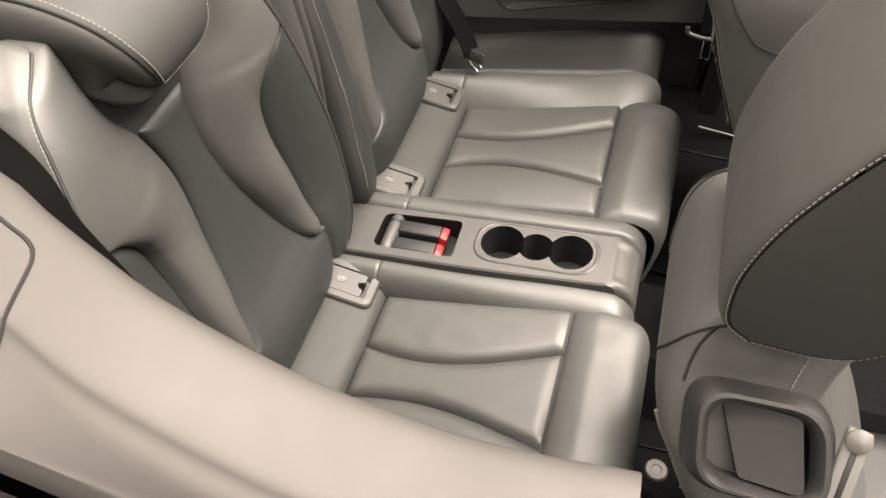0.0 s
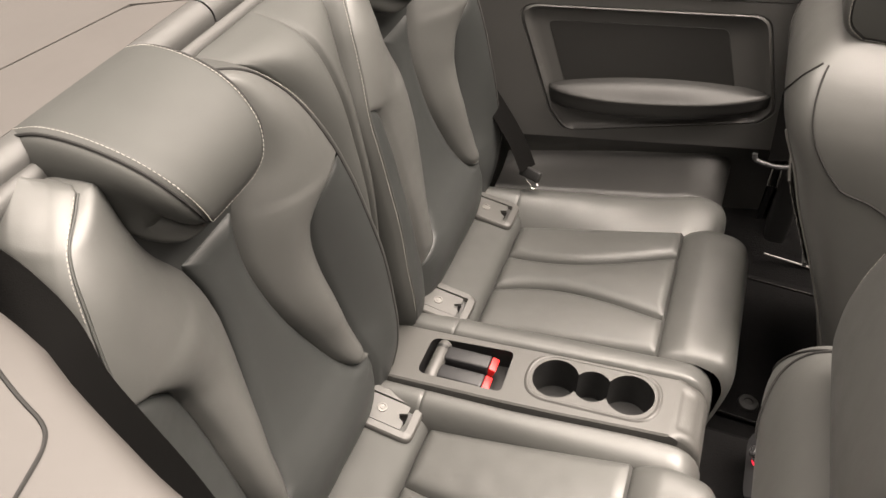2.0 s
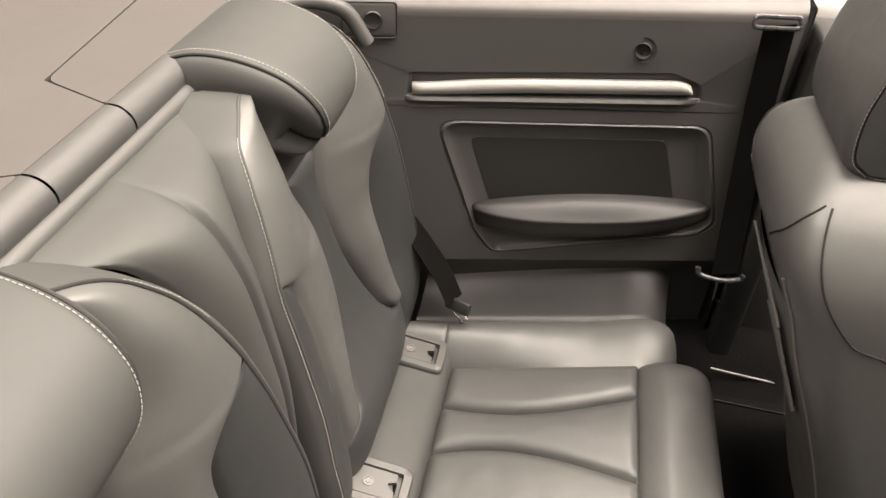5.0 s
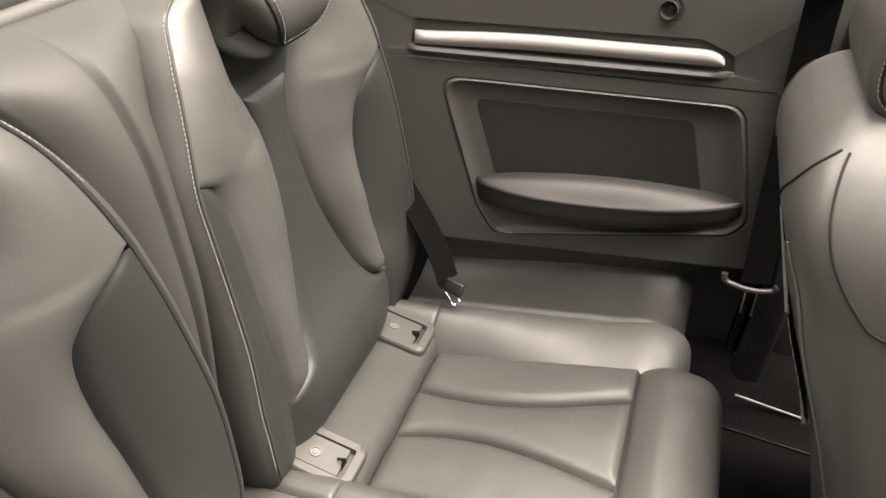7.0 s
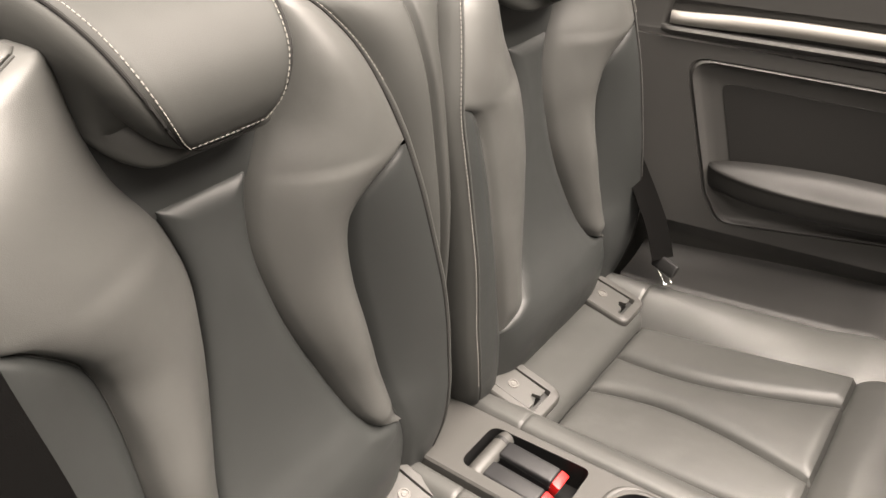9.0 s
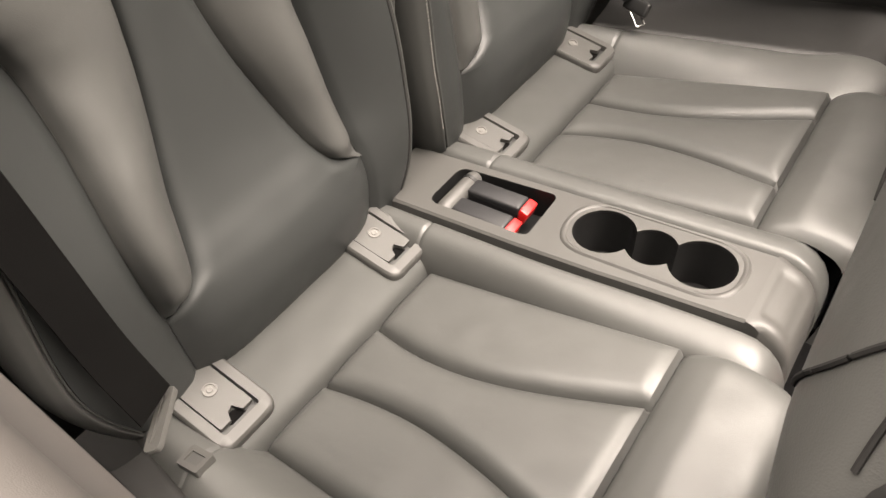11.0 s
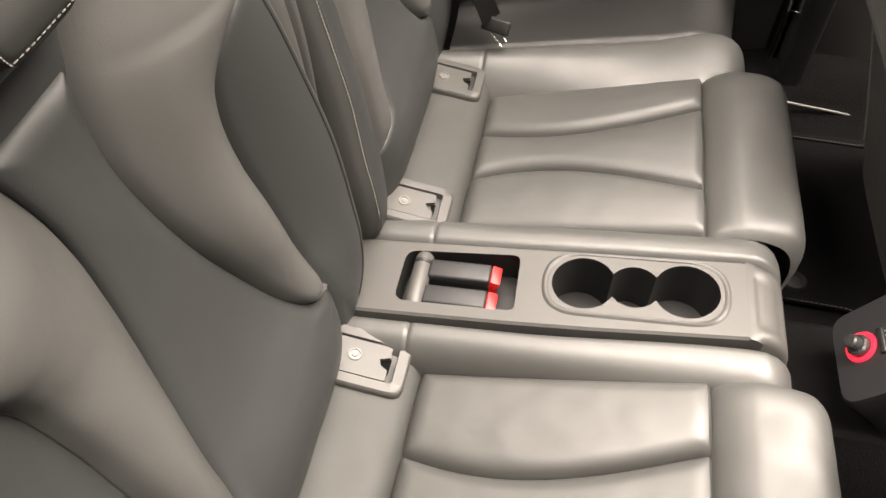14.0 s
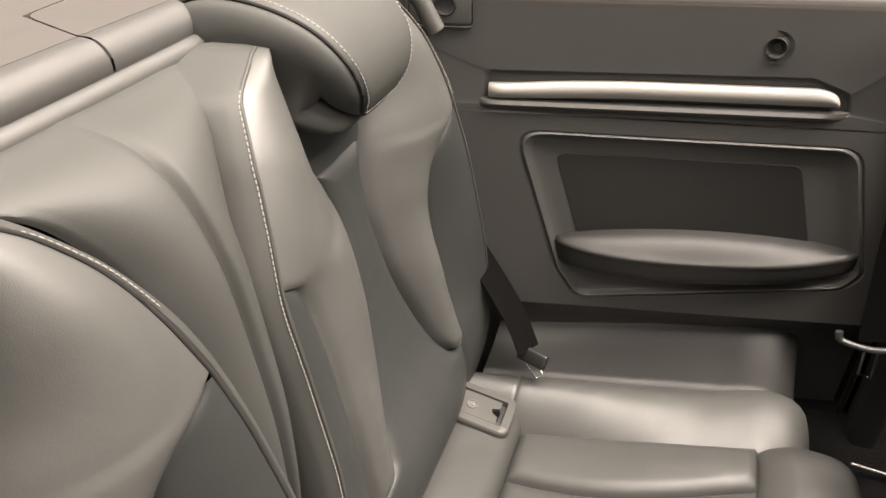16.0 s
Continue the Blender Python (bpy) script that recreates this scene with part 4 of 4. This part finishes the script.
# ---- rear deck ----
def deck():
    top = 0.985

    def piece(line, th=0.006):
        bm, loops = plate(line, [], lambda u, v: (u, v, top + 0.03 * smooth01((-u - 0.5) / 0.6)))
        wall_down(bm, loops[0], [lambda p: p + Vector((0, 0, -th))])
        return bm

    t = thing("rear_deck", "pale beige-grey hard deck panel behind the rear seats", "deck", kind="")
    lid_a = round_poly([(-0.192, 0.074), (-0.274, 0.104), (-0.300, 0.33), (-0.300, 0.56), (-0.192, 0.56)], [0.004, 0.022, 0.1, 0.02, 0.004], 5)
    lid_b = round_poly([(-0.192, -0.054), (-0.192, -0.56), (-0.310, -0.56), (-0.295, -0.30), (-0.252, -0.090)], [0.004, 0.004, 0.02, 0.1, 0.03], 5)
    main = [(-0.192, 0.072), (-0.276, 0.102), (-0.303, 0.33), (-0.303, 0.72), (-1.3, 0.72), (-1.3, -0.72), (-0.313, -0.72), (-0.298, -0.30), (-0.255, -0.086), (-0.192, -0.052)]
    part("deck_panel", piece(main), TRIMTOP, t, smooth=False)
    part("deck_lid", piece(lid_a), TRIMTOP, t, smooth=False)
    part("deck_lid", piece(lid_b), TRIMTOP, t, smooth=False)
    part("deck_label", box(-0.43, -0.16, top + 0.0012, 0.035, 0.12, 0.0015, 0.0006), CLEAR, t, "small worn label")
    for y0, y1 in ((-0.60, -0.0545), (-0.0515, 0.0715), (0.0745, 0.60)):
        rows = []
        for x, z in spline([(-0.200, 0.981), (-0.190, 0.985), (-0.176, 0.983), (-0.166, 0.973), (-0.165, 0.960), (-0.172, 0.950), (-0.19, 0.948)], 4):
            rows.append([(x, y, z) for y in np.linspace(y0, y1, 12)])
        part("deck_edge", sheet(rows), PANEL, t)
    rail = thing("seal_rail", "dark grey rubber seal rail behind the seat backs", "seal")
    part("rail", bar(spline([(-0.05, -0.508, 0.80), (-0.06, -0.505, 0.88), (-0.09, -0.495, 0.93), (-0.135, -0.46, 0.952), (-0.160, -0.40, 0.955), (-0.164, -0.2, 0.950), (-0.166, 0, 0.948), (-0.164, 0.2, 0.950),
                             (-0.160, 0.40, 0.955), (-0.135, 0.46, 0.952), (-0.09, 0.495, 0.93), (-0.06, 0.505, 0.88)], 8), 0.0115, 10), PANEL, rail)
    part("lip", bar(spline([(-0.149, -0.40, 0.944), (-0.153, -0.2, 0.939), (-0.155, 0, 0.937), (-0.153, 0.2, 0.939), (-0.149, 0.40, 0.944)], 8), 0.0035, 8), DARK, rail, "black rubber lip")


deck()


# ---- seat belts ----
def ribbon(pts, width, across, th=0.0012, end_across=None):
    """A flat strap along points, as wide as given along the vector across, which may turn to end_across on the way."""
    rows = []
    first, last = Vector(across).normalized(), Vector(end_across or across).normalized()
    pts = [Vector(p) for p in pts]
    for i, p in enumerate(pts):
        a = first.lerp(last, smooth01(2.2 * i / (len(pts) - 1))).normalized()
        d = (pts[min(i + 1, len(pts) - 1)] - pts[max(i - 1, 0)]).normalized()
        n = d.cross(a).normalized() * th / 2
        b = n.cross(d).normalized() * width / 2
        bow = 0.0015 * math.sin(9 * i / len(pts))
        rows.append([p - b - n, p + n * bow / th * 2 - n, p + b - n, p + b + n, p + n * bow / th * 2 + n, p - b + n])
    return sheet(rows, True)


def rear_belt(side):
    belt = thing("seat_belt", "black webbing rear seat belt with metal tongue beside seat back", "seat belt", "rear seat belts")
    if side > 0:
        line = spline([(-0.130, 0.462, 0.92), (-0.115, 0.465, 0.80), (-0.100, 0.495, 0.70), (-0.052, 0.520, 0.61), (0.004, 0.524, 0.53), (0.060, 0.506, 0.46), (0.092, 0.486, 0.41)], 8)
    else:
        line = spline([(-0.160, -0.450, 0.945), (-0.113, -0.456, 0.931), (-0.066, -0.470, 0.905), (-0.030, -0.484, 0.864), (-0.004, -0.486, 0.80), (0.013, -0.480, 0.70), (0.026, -0.476, 0.60), (0.044, -0.474, 0.51), (0.068, -0.470, 0.445)], 8)
    part("webbing", ribbon(line, 0.047, (0.35, 1.0, 0.1)) if side > 0 else ribbon(line, 0.047, (0.5, 0.5, 0.7), end_across=(-0.4, 1.0, 0.0)), WEB, belt)
    if side > 0:
        part("tongue_grip", box(0.100, 0.481, 0.402, 0.010, 0.050, 0.024, 0.004, 3, pose(0, 0, 0, 0, 30, 70)), DARK, belt)
        frame_line = [Vector(q) for q in ((-0.010, -0.008, 0), (-0.010, 0.008, 0), (0.016, 0.008, 0), (0.016, -0.008, 0), (-0.010, -0.008, 0))]
        mm = pose(0.104, 0.478, 0.385, 0, 40, -30)
        part("tongue", bar([mm @ q for q in frame_line], 0.0022, 8), CHROME, belt, "bright metal tongue")
    else:
        # a flat loop round the strap's lower end, and a small slot plate beside it
        lm = Matrix.Translation((0.070, -0.475, 0.430)) @ pose(0, 0, 0, 25, 0, -53)
        ring = round_poly([(-0.033, -0.007), (0.033, -0.007), (0.033, 0.011), (-0.033, 0.011)], 0.007, 5)
        hole = round_poly([(-0.025, -0.001), (0.025, -0.001), (0.025, 0.002), (-0.025, 0.002)], 0.001, 2)
        bm, loops = plate(ring, [hole], lambda u, v: (u, v, 0.0015))
        wall_down(bm, loops[0], [lambda p: p * 1.03 + Vector((0, 0, -0.002)), lambda p: p + Vector((0, 0, -0.006))])
        wall_down(bm, loops[1], [lambda p: p + Vector((0, 0, -0.006))])
        bmesh.ops.transform(bm, matrix=lm, verts=bm.verts[:])
        part("belt_loop", bm, PLASTIC, belt, "grey moulded belt loop")
        sm = Matrix.Translation((0.084, -0.470, 0.3600)) @ pose(0, 0, 0, -4, -12, 4)
        bm, loops = plate(round_poly([(-0.015, -0.012), (0.015, -0.012), (0.015, 0.012), (-0.015, 0.012)], 0.002, 3), [[(-0.010, -0.006), (0.009, -0.006), (0.009, 0.006), (-0.010, 0.006)]], lambda u, v: (u, v, 0.002))
        wall_down(bm, loops[0], [lambda p: p + Vector((0, 0, -0.008))])
        wall_down(bm, loops[1], [lambda p: p + Vector((0, 0, -0.002))])
        bmesh.ops.transform(bm, matrix=sm, verts=bm.verts[:])
        plate_part = part("slot_plate", bm, PLASTIC, belt, "small grey slot plate")
        bm, loops = plate([(-0.010, -0.006), (0.009, -0.006), (0.009, 0.006), (-0.010, 0.006)], [], lambda u, v: (u, v, 0.0002))
        bmesh.ops.transform(bm, matrix=sm, verts=bm.verts[:])
        part("slot_floor", bm, PANEL, plate_part)


for side in SIDES:
    rear_belt(side)


# ---- front seats ----
FASTENER = material("pale_plastic", (0.10, 0.096, 0.09), 0.5, spec=0.3)


def front_seat(side):
    seat = thing("front_seat", "grey leather front seat with a net pocket on its back", "seat", "front seats")
    yc = 0.347 * side
    rear = (along((0.16, 0.805), (0.33, 0.738), (0.50, 0.666), (0.60, 0.611), (0.66, 0.572), (0.72, 0.539), (0.748, 0.520), (0.765, 0.514), (0.785, 0.512), (0.82, 0.519), (0.85, 0.533), (0.885, 0.556))
            if side < 0 else along((0.16, 0.740), (0.33, 0.684), (0.40, 0.660), (0.52, 0.611), (0.63, 0.561), (0.70, 0.534), (0.74, 0.514), (0.77, 0.502), (0.80, 0.498), (0.83, 0.502), (0.86, 0.512), (0.885, 0.528)))
    deep = 1.0 if side < 0 else 3.4      # the far seat shows its deep side bolster
    inner = along((0.16, 0.180), (0.40, 0.190), (0.65, 0.186), (0.74, 0.182), (0.79, 0.172), (0.83, 0.150), (0.86, 0.125), (0.885, 0.100))
    outer = along((0.16, 0.180), (0.40, 0.190), (0.62, 0.186), (0.69, 0.176), (0.735, 0.154), (0.78, 0.118), (0.83, 0.082), (0.885, 0.058)) if side < 0 else inner      # cut away for the fold latch
    seat.location.z = 0.0 if side < 0 else 0.03

    def surf(z, a, lift=0.0):
        """A point on the seat back: a is 0 at the middle of its rear face, positive towards the door."""
        w, x0 = (outer if a > 0 else inner)(min(z, 0.885)) + lift, rear(min(z, 0.885))
        g = max(0, (z - 0.82) / 0.068)
        shrink = math.sqrt(max(0.02, 1 - g ** 2.5))
        c, s = math.cos(radians(a)), math.sin(radians(a))
        px, py = math.copysign(abs(c) ** 0.55, c), math.copysign(abs(s) ** 0.42, s)
        px *= deep if px < 0 else 1.0
        return (x0 + 0.070 - (0.070 + lift) * px * (0.35 + 0.65 * shrink), yc + side * w * py * (0.72 + 0.28 * shrink), z)

    rows = []
    n = 64
    for z in np.r_[np.linspace(0.16, 0.70, 24), np.linspace(0.715, 0.84, 18), 0.850, 0.860, 0.868, 0.876, 0.882, 0.886, 0.888]:
        rows.append([surf(z, -180 + 360 * (k + 0.5) / n) for k in range(n)])
    bm = sheet(rows, True)
    cap(bm, range(0, n))
    cap(bm, range(len(rows) * n - n, len(rows) * n))
    part("seat_back", bm, LEATHER, seat)
    # hard back shell under the lip, its bright edges, and the seams of the leather
    rows = []
    for z in np.linspace(0.20, 0.70, 34):
        w = (inner(z) - 0.030) * (1 - 0.12 * smooth01((z - 0.60) / 0.10))
        rows.append([(rear(z) - 0.001 - 0.006 * min(1, (1 - abs(t)) * w / 0.012) ** 0.5 + 0.014 * t * t, yc + t * w, z) for t in np.linspace(-1, 1, 21)])
    part("back_shell", sheet(rows), PLASTIC, seat, "grey plastic back shell")
    for s in (-1, 1):
        part("shell_edge", bar([surf(z, 31 * s, 0.0004) for z in np.linspace(0.22, 0.755, 40)], 0.0026, 8), CLEAR, seat, "pale rubber edge")
        tz, ta = (0.846, 52) if s > 0 else (0.850, 56)
        part("corner_seam", bar([surf(z, s * a, 0.0008) for z, a in spline([(tz, ta), (0.825, 54), (0.80, 58)] if s > 0 else ([(tz, ta), (0.82, 46), (0.76, 42), (0.60, 40), (0.40, 40)] if side < 0 else [(tz, ta + 8), (0.80, 74), (0.73, 86), (0.66, 97), (0.60, 112)]), 16)], 0.0012, 6), PIPE, seat)
        part("shoulder_seam", bar([surf(z, s * a, 0.0008) for z, a in spline(([(tz + 0.008, ta + 10)] if side < 0 else []) + [(tz, ta), (0.832, 40), (0.812, 27), (0.790, 14), (0.768, 6)], 16)], 0.0012, 6), PIPE, seat)
    if side < 0:
        part("shoulder_stitching", stitches([surf(z, a, 0.0008) for z, a in spline([(0.868, 92), (0.84, 98), (0.81, 102), (0.785, 105)], 8)]), THREAD, seat, "pale thread over the shoulder")
    # net pocket
    bm = bmesh.new()
    net = lambda u, v: (rear(0.50 + 0.15 * v) - 0.0095 + 0.001 * v - 0.0015 * math.sin(math.pi * v) * (1 - u * u), yc * 1.03 + u * 0.115, 0.50 + 0.15 * v)
    for k in range(-48, 49):
        for s in (-1, 1):
            pts = [net(k / 24 + s * t, t) for t in np.linspace(0, 1, 9) if abs(k / 24 + s * t) <= 1]
            if len(pts) > 1:
                tube(bm, pts, 0.0008, 4, False)
    part("net", bm, NET, seat, "black cord net pocket")
    part("net_hem", bar([net(u, 1.0) for u in np.linspace(-1, 1, 20)], 0.0022, 8), NET, seat)
    part("pocket_rib", bar([net(u, 0.0) for u in np.linspace(-1, 1, 20)], 0.0040, 8), PANEL, seat, "grey pocket frame")
    headblock(seat, side)
    if side < 0:
        shoulder_latch(seat, side)
    # leather cushion coloured black, so that it stays dark without sheen
    part("seat_cushion", box(0.97, yc, 0.29, 0.46, 0.40, 0.13, 0.05, 5, pose(0, 0, 0, 0, -8, 0)), DARK, seat)
    part("seat_rail", box(1.02, yc, 0.195, 0.34, 0.36, 0.19, 0.01), DARK, seat)
    return seat


def headblock(seat, side):
    """The headrest: a rounded block whose side faces are darker inlays bounded by thread."""
    yc = 0.345 * side
    back = spline([(0.560, 0.868), (0.540, 0.885), (0.533, 0.915), (0.533, 0.955), (0.545, 1.010), (0.570, 1.070), (0.600, 1.120), (0.640, 1.150)], 6)
    front = spline([(0.640, 1.150), (0.690, 1.150), (0.715, 1.110), (0.705, 1.030), (0.680, 0.950), (0.655, 0.890), (0.620, 0.868), (0.560, 0.868)], 6)[1:-1]
    loop = np.r_[back, front]
    mid = loop.mean(0)
    hw = 0.098
    rows = []
    steps = [(0, 0.90), (0.001, 0.93), (0.003, 0.955), (0.007, 0.975), (0.013, 0.99), (0.022, 0.997), (0.04, 1.0), (hw, 1.0)]
    for s, some in ((-1, steps), (1, steps[-2::-1])):
        for d, k in some:
            rows.append([(mid[0] + (p[0] - mid[0]) * k, yc + s * (hw - d), mid[1] + (p[1] - mid[1]) * k) for p in loop])
    bm = sheet(rows, True)
    m = len(loop)
    head = part("headrest", bm, LEATHER, seat)
    for s in (-1, 1):
        rows = [[(mid[0] + (p[0] - mid[0]) * k, yc + s * (hw + 0.001 + 0.006 * (1 - k ** 3)), mid[1] + (p[1] - mid[1]) * k) for p in loop] for k in (0.90, 0.86, 0.75, 0.5, 0.25, 0.02)]
        part("headrest_side", sheet(rows, True), LEATHER_DULLED, head, "darker leather side inlay")
        rim = [(mid[0] + (p[0] - mid[0]) * 0.915, yc + s * (hw + 0.0005), mid[1] + (p[1] - mid[1]) * 0.915) for p in np.r_[loop, loop[:1]]]
        part("headrest_seam", bar(rim, 0.0016, 6), PIPE, head)
        thr = [(mid[0] + (p[0] - mid[0]) * 0.93, yc + s * (hw + 0.0012), mid[1] + (p[1] - mid[1]) * 0.93) for p in np.r_[loop, loop[:1]]]
        part("headrest_stitching", stitches(thr), THREAD, head, "pale thread")


def shoulder_latch(seat, side):
    """The fold latch on the outer shoulder: moulded bezel, dark hollow, lever and a belt guide."""
    m = Matrix.Translation((0.600, side * 0.489, 0.790)) @ pose(0, 0, 0, 42 * -side, 0, 0)
    line = round_poly([(-0.046, -0.036), (0.062, -0.038), (0.046, 0.050), (-0.058, 0.046)], [0.030, 0.030, 0.036, 0.026], 9)
    rows = []
    for k, h in ((1.16, -0.045), (1.13, -0.018), (1.09, -0.006), (1.03, 0.003), (0.96, 0.0075), (0.89, 0.008), (0.83, 0.005), (0.785, -0.001), (0.76, -0.012), (0.74, -0.056)):
        rows.append([m @ Vector((q[0] * k, -side * q[1] * k, h)) for q in line])
    bez = part("latch_bezel", sheet(rows, True), LATCH, seat, "moulded dark grey plastic latch bezel")
    # black floor: the hollow's shade is put into its colour
    bm, loops = plate([(q[0] * 0.76, -side * q[1] * 0.76) for q in line], [], lambda u, v: (u, v, -0.052))
    bmesh.ops.transform(bm, matrix=m, verts=bm.verts[:])
    part("latch_hollow", bm, DARK, bez)
    lev = round_poly([(-0.008, -0.026), (0.042, -0.026), (0.028, 0.036), (-0.034, 0.036)], 0.007, 5)
    bm, loops = plate([(q[0], -side * q[1]) for q in lev], [], lambda u, v: (u, v, -0.006 + 0.20 * (u - 0.02)))
    wall_down(bm, loops[0], [lambda p: p + Vector((0, 0, -0.003)), lambda p: p + Vector((0, 0, -0.040))])
    bmesh.ops.transform(bm, matrix=m, verts=bm.verts[:])
    part("latch_lever", bm, LATCH, bez, "dark release lever")
    gm = Matrix.Translation((0.664, side * 0.492, 0.790)) @ pose(0, 0, 0, 42 * -side, 0, 8 * side)
    bm = box(0, 0, 0, 0.020, 0.085, 0.008, 0.003, 3)
    bmesh.ops.transform(bm, matrix=gm, verts=bm.verts[:])
    guide = part("belt_guide", bm, CLEAR, seat, "pale worn plastic slider")
    part("guide_button", disc(gm @ pose(0, -0.034 * side, 0.004), [(0.0098, 0), (0.0098, 0.003), (0.006, 0.006), (0, 0.007)], 20), FASTENER, guide)
    part("guide_slot", box(0, 0, 0, 0.005, 0.050, 0.0095, 0.001, 2, gm), DARK, guide)


for side in SIDES:
    front_seat(side)


# ---- air vent unit on the tunnel ----
def vent_unit():
    unit = thing("rear_vent_unit", "black plastic air vent unit with lit socket and two grilles", "air vent")
    O, ang = Vector((0.594, -0.010, 0.318)), 59
    m = Matrix.Translation(O) @ pose(0, 0, 0, 0, -ang, 0)       # local x runs up the face, y across, z out of it

    def put(bm):
        bmesh.ops.transform(bm, matrix=m, verts=bm.verts[:])
        return bm

    face = round_poly([(0, -0.058), (0.165, -0.066), (0.165, 0.066), (0, 0.058)], [0.022, 0.01, 0.01, 0.022], 6)
    vent = round_poly([(0.078, -0.054), (0.150, -0.056), (0.150, 0.056), (0.078, 0.054)], 0.003, 3)
    bm, loops = plate(face, [vent], lambda u, v: (u, v, 0))
    c = Vector((0.09, 0, 0))
    wall_down(bm, loops[0], [lambda p: c + (p - c) * 1.04 + Vector((0, 0, -0.005)), lambda p: c + (p - c) * 1.07 + Vector((0.0, 0, -0.03)), lambda p: c + (p - c) * 1.05 + Vector((-0.03, 0, -0.16))])
    wall_down(bm, loops[1], [lambda p: p + Vector((0, 0, -0.03))])
    part("vent_body", put(bm), BUCKLE, unit)
    bm, loops = plate(vent, [], lambda u, v: (u, v, -0.028))
    part("vent_duct", put(bm), DARK, unit)
    rim = [(q[0], q[1], 0.001) for q in vent] + [(vent[0][0], vent[0][1], 0.001)]
    part("vent_trim", put(bar(rim, 0.0013, 6)), CLEAR, unit, "thin satin frame")
    part("vent_bar", put(box(0.114, 0, -0.004, 0.072, 0.005, 0.008, 0.001)), PANEL, unit)
    for s in (-1, 1):
        for x in (0.090, 0.104, 0.118, 0.132, 0.144):
            part("slat", put(box(x, s * 0.028, -0.010, 0.0022, 0.050, 0.012, 0.0005)), PANEL, unit)
        part("vent_tab", put(box(0.118, s * 0.022, 0.0, 0.030, 0.012, 0.010, 0.002)), DARK, unit)
    part("thumb_wheel", put(box(0.060, 0.004, 0.001, 0.008, 0.034, 0.006, 0.002)), DARK, unit)
    for k in range(5):
        part("wheel_mark", put(box(0.066, -0.010 + 0.006 * k, 0.001, 0.0018, 0.0016, 0.001, 0)), THREAD, unit)
    sm = m @ pose(0.034, 0.006, 0)
    part("socket_ring", disc(sm, [(0.0135, 0.0006), (0.0145, 0.003), (0.0185, 0.003), (0.0195, 0.0006)], 32), RING, unit, "glowing red ring")
    part("socket_plug", disc(sm, [(0.0135, 0.001), (0.0135, 0.008), (0.011, 0.010), (0.009, 0.010), (0.0085, 0.019), (0.0065, 0.021), (0, 0.021)], 28), GLOSSY, unit)


vent_unit()


# ---- floor mats and small things ----
def mat(side):
    t = thing("floor_mat", "black carpet floor mat with a stitched edge and round fastener", "floor mat", "floor mats")
    line = round_poly([(0.46, 0.20), (0.70, 0.19), (0.745, 0.155), (0.775, 0.20), (0.84, 0.25), (0.86, 0.56), (0.46, 0.58)], [0.03, 0.05, 0.03, 0.03, 0.03, 0.05, 0.05], 6)
    line = [(u, side * v) for u, v in line]
    z = lambda u, v: 0.162
    bm, loops = plate(line, [], lambda u, v: (u, v, z(u, v)))
    wall_down(bm, loops[0], [lambda p: p + Vector((0, 0, -0.008))])
    part("mat", bm, CARPET, t, smooth=False)
    edge = [(u, v, z(u, v) + 0.001) for u, v in line + line[:1]]
    part("mat_edge", bar(edge, 0.003, 6), WEB, t)
    part("mat_stitching", stitches([(p[0], p[1], p[2] + 0.003) for p in edge], 0.007, 0.0006), NET, t)
    # the far fastener is black: the footwell's shade is in its colour
    part("fastener", disc(pose(0.618, side * 0.232, 0.162), [(0, 0.005), (0.008, 0.005), (0.009, 0.007), (0.017, 0.006), (0.0195, 0.003), (0.020, 0)], 28), FASTENER if side < 0 else DARK, t, "round fastener")


for side in SIDES:
    mat(side)


def belt_slide():
    """The front belt's lower slide bar with a tongue on it, by the far door."""
    t = thing("belt_slide", "dark belt slide bar with hanging tongue beside the door", "belt anchor")
    part("slide_bar", bar(spline([(0.528, 0.632, 0.452), (0.531, 0.630, 0.441), (0.542, 0.628, 0.436), (0.575, 0.628, 0.432), (0.605, 0.632, 0.436), (0.612, 0.634, 0.446)], 5), 0.0055, 10), GLOSSY, t)
    part("tongue", bar([(0.568, 0.626, 0.432), (0.570, 0.622, 0.388), (0.588, 0.622, 0.386), (0.586, 0.626, 0.430)], 0.0026, 8), CHROME, t, "bright metal tongue")
    part("webbing", ribbon([(0.535, 0.645, 0.915), (0.545, 0.655, 0.80), (0.565, 0.655, 0.60), (0.580, 0.640, 0.44)], 0.048, (1, 0.2, 0)), WEB, t)
    guide = round_poly([(-0.034, -0.008), (0.034, -0.008), (0.034, 0.008), (-0.034, 0.008)], 0.007, 4)
    gm = Matrix.Translation((0.528, 0.636, 0.922)) @ pose(0, 0, 0, 70, 0, 8)
    part("belt_guide", bar([gm @ Vector((*q, 0)) for q in guide + guide[:1]], 0.0038, 8), GLOSSY, t, "black belt guide loop")
    rod = thing("sill_strip", "thin bright sill strip beside the far footwell", "sill strip")
    part("strip", bar([(0.612, 0.622, 0.203), (0.757, 0.632, 0.178)], 0.0022, 8), CLEAR, rod)


belt_slide()
structure("door_far", box(1.10, 0.735, 0.53, 0.90, 0.05, 0.76, 0.015, 3), PANEL, "dark grey inner panel of the far door", True)
structure("pillar_far", box(0.625, 0.700, 0.53, 0.05, 0.10, 0.74, 0.012, 3), DARK, "black trim of the door pillar", True)
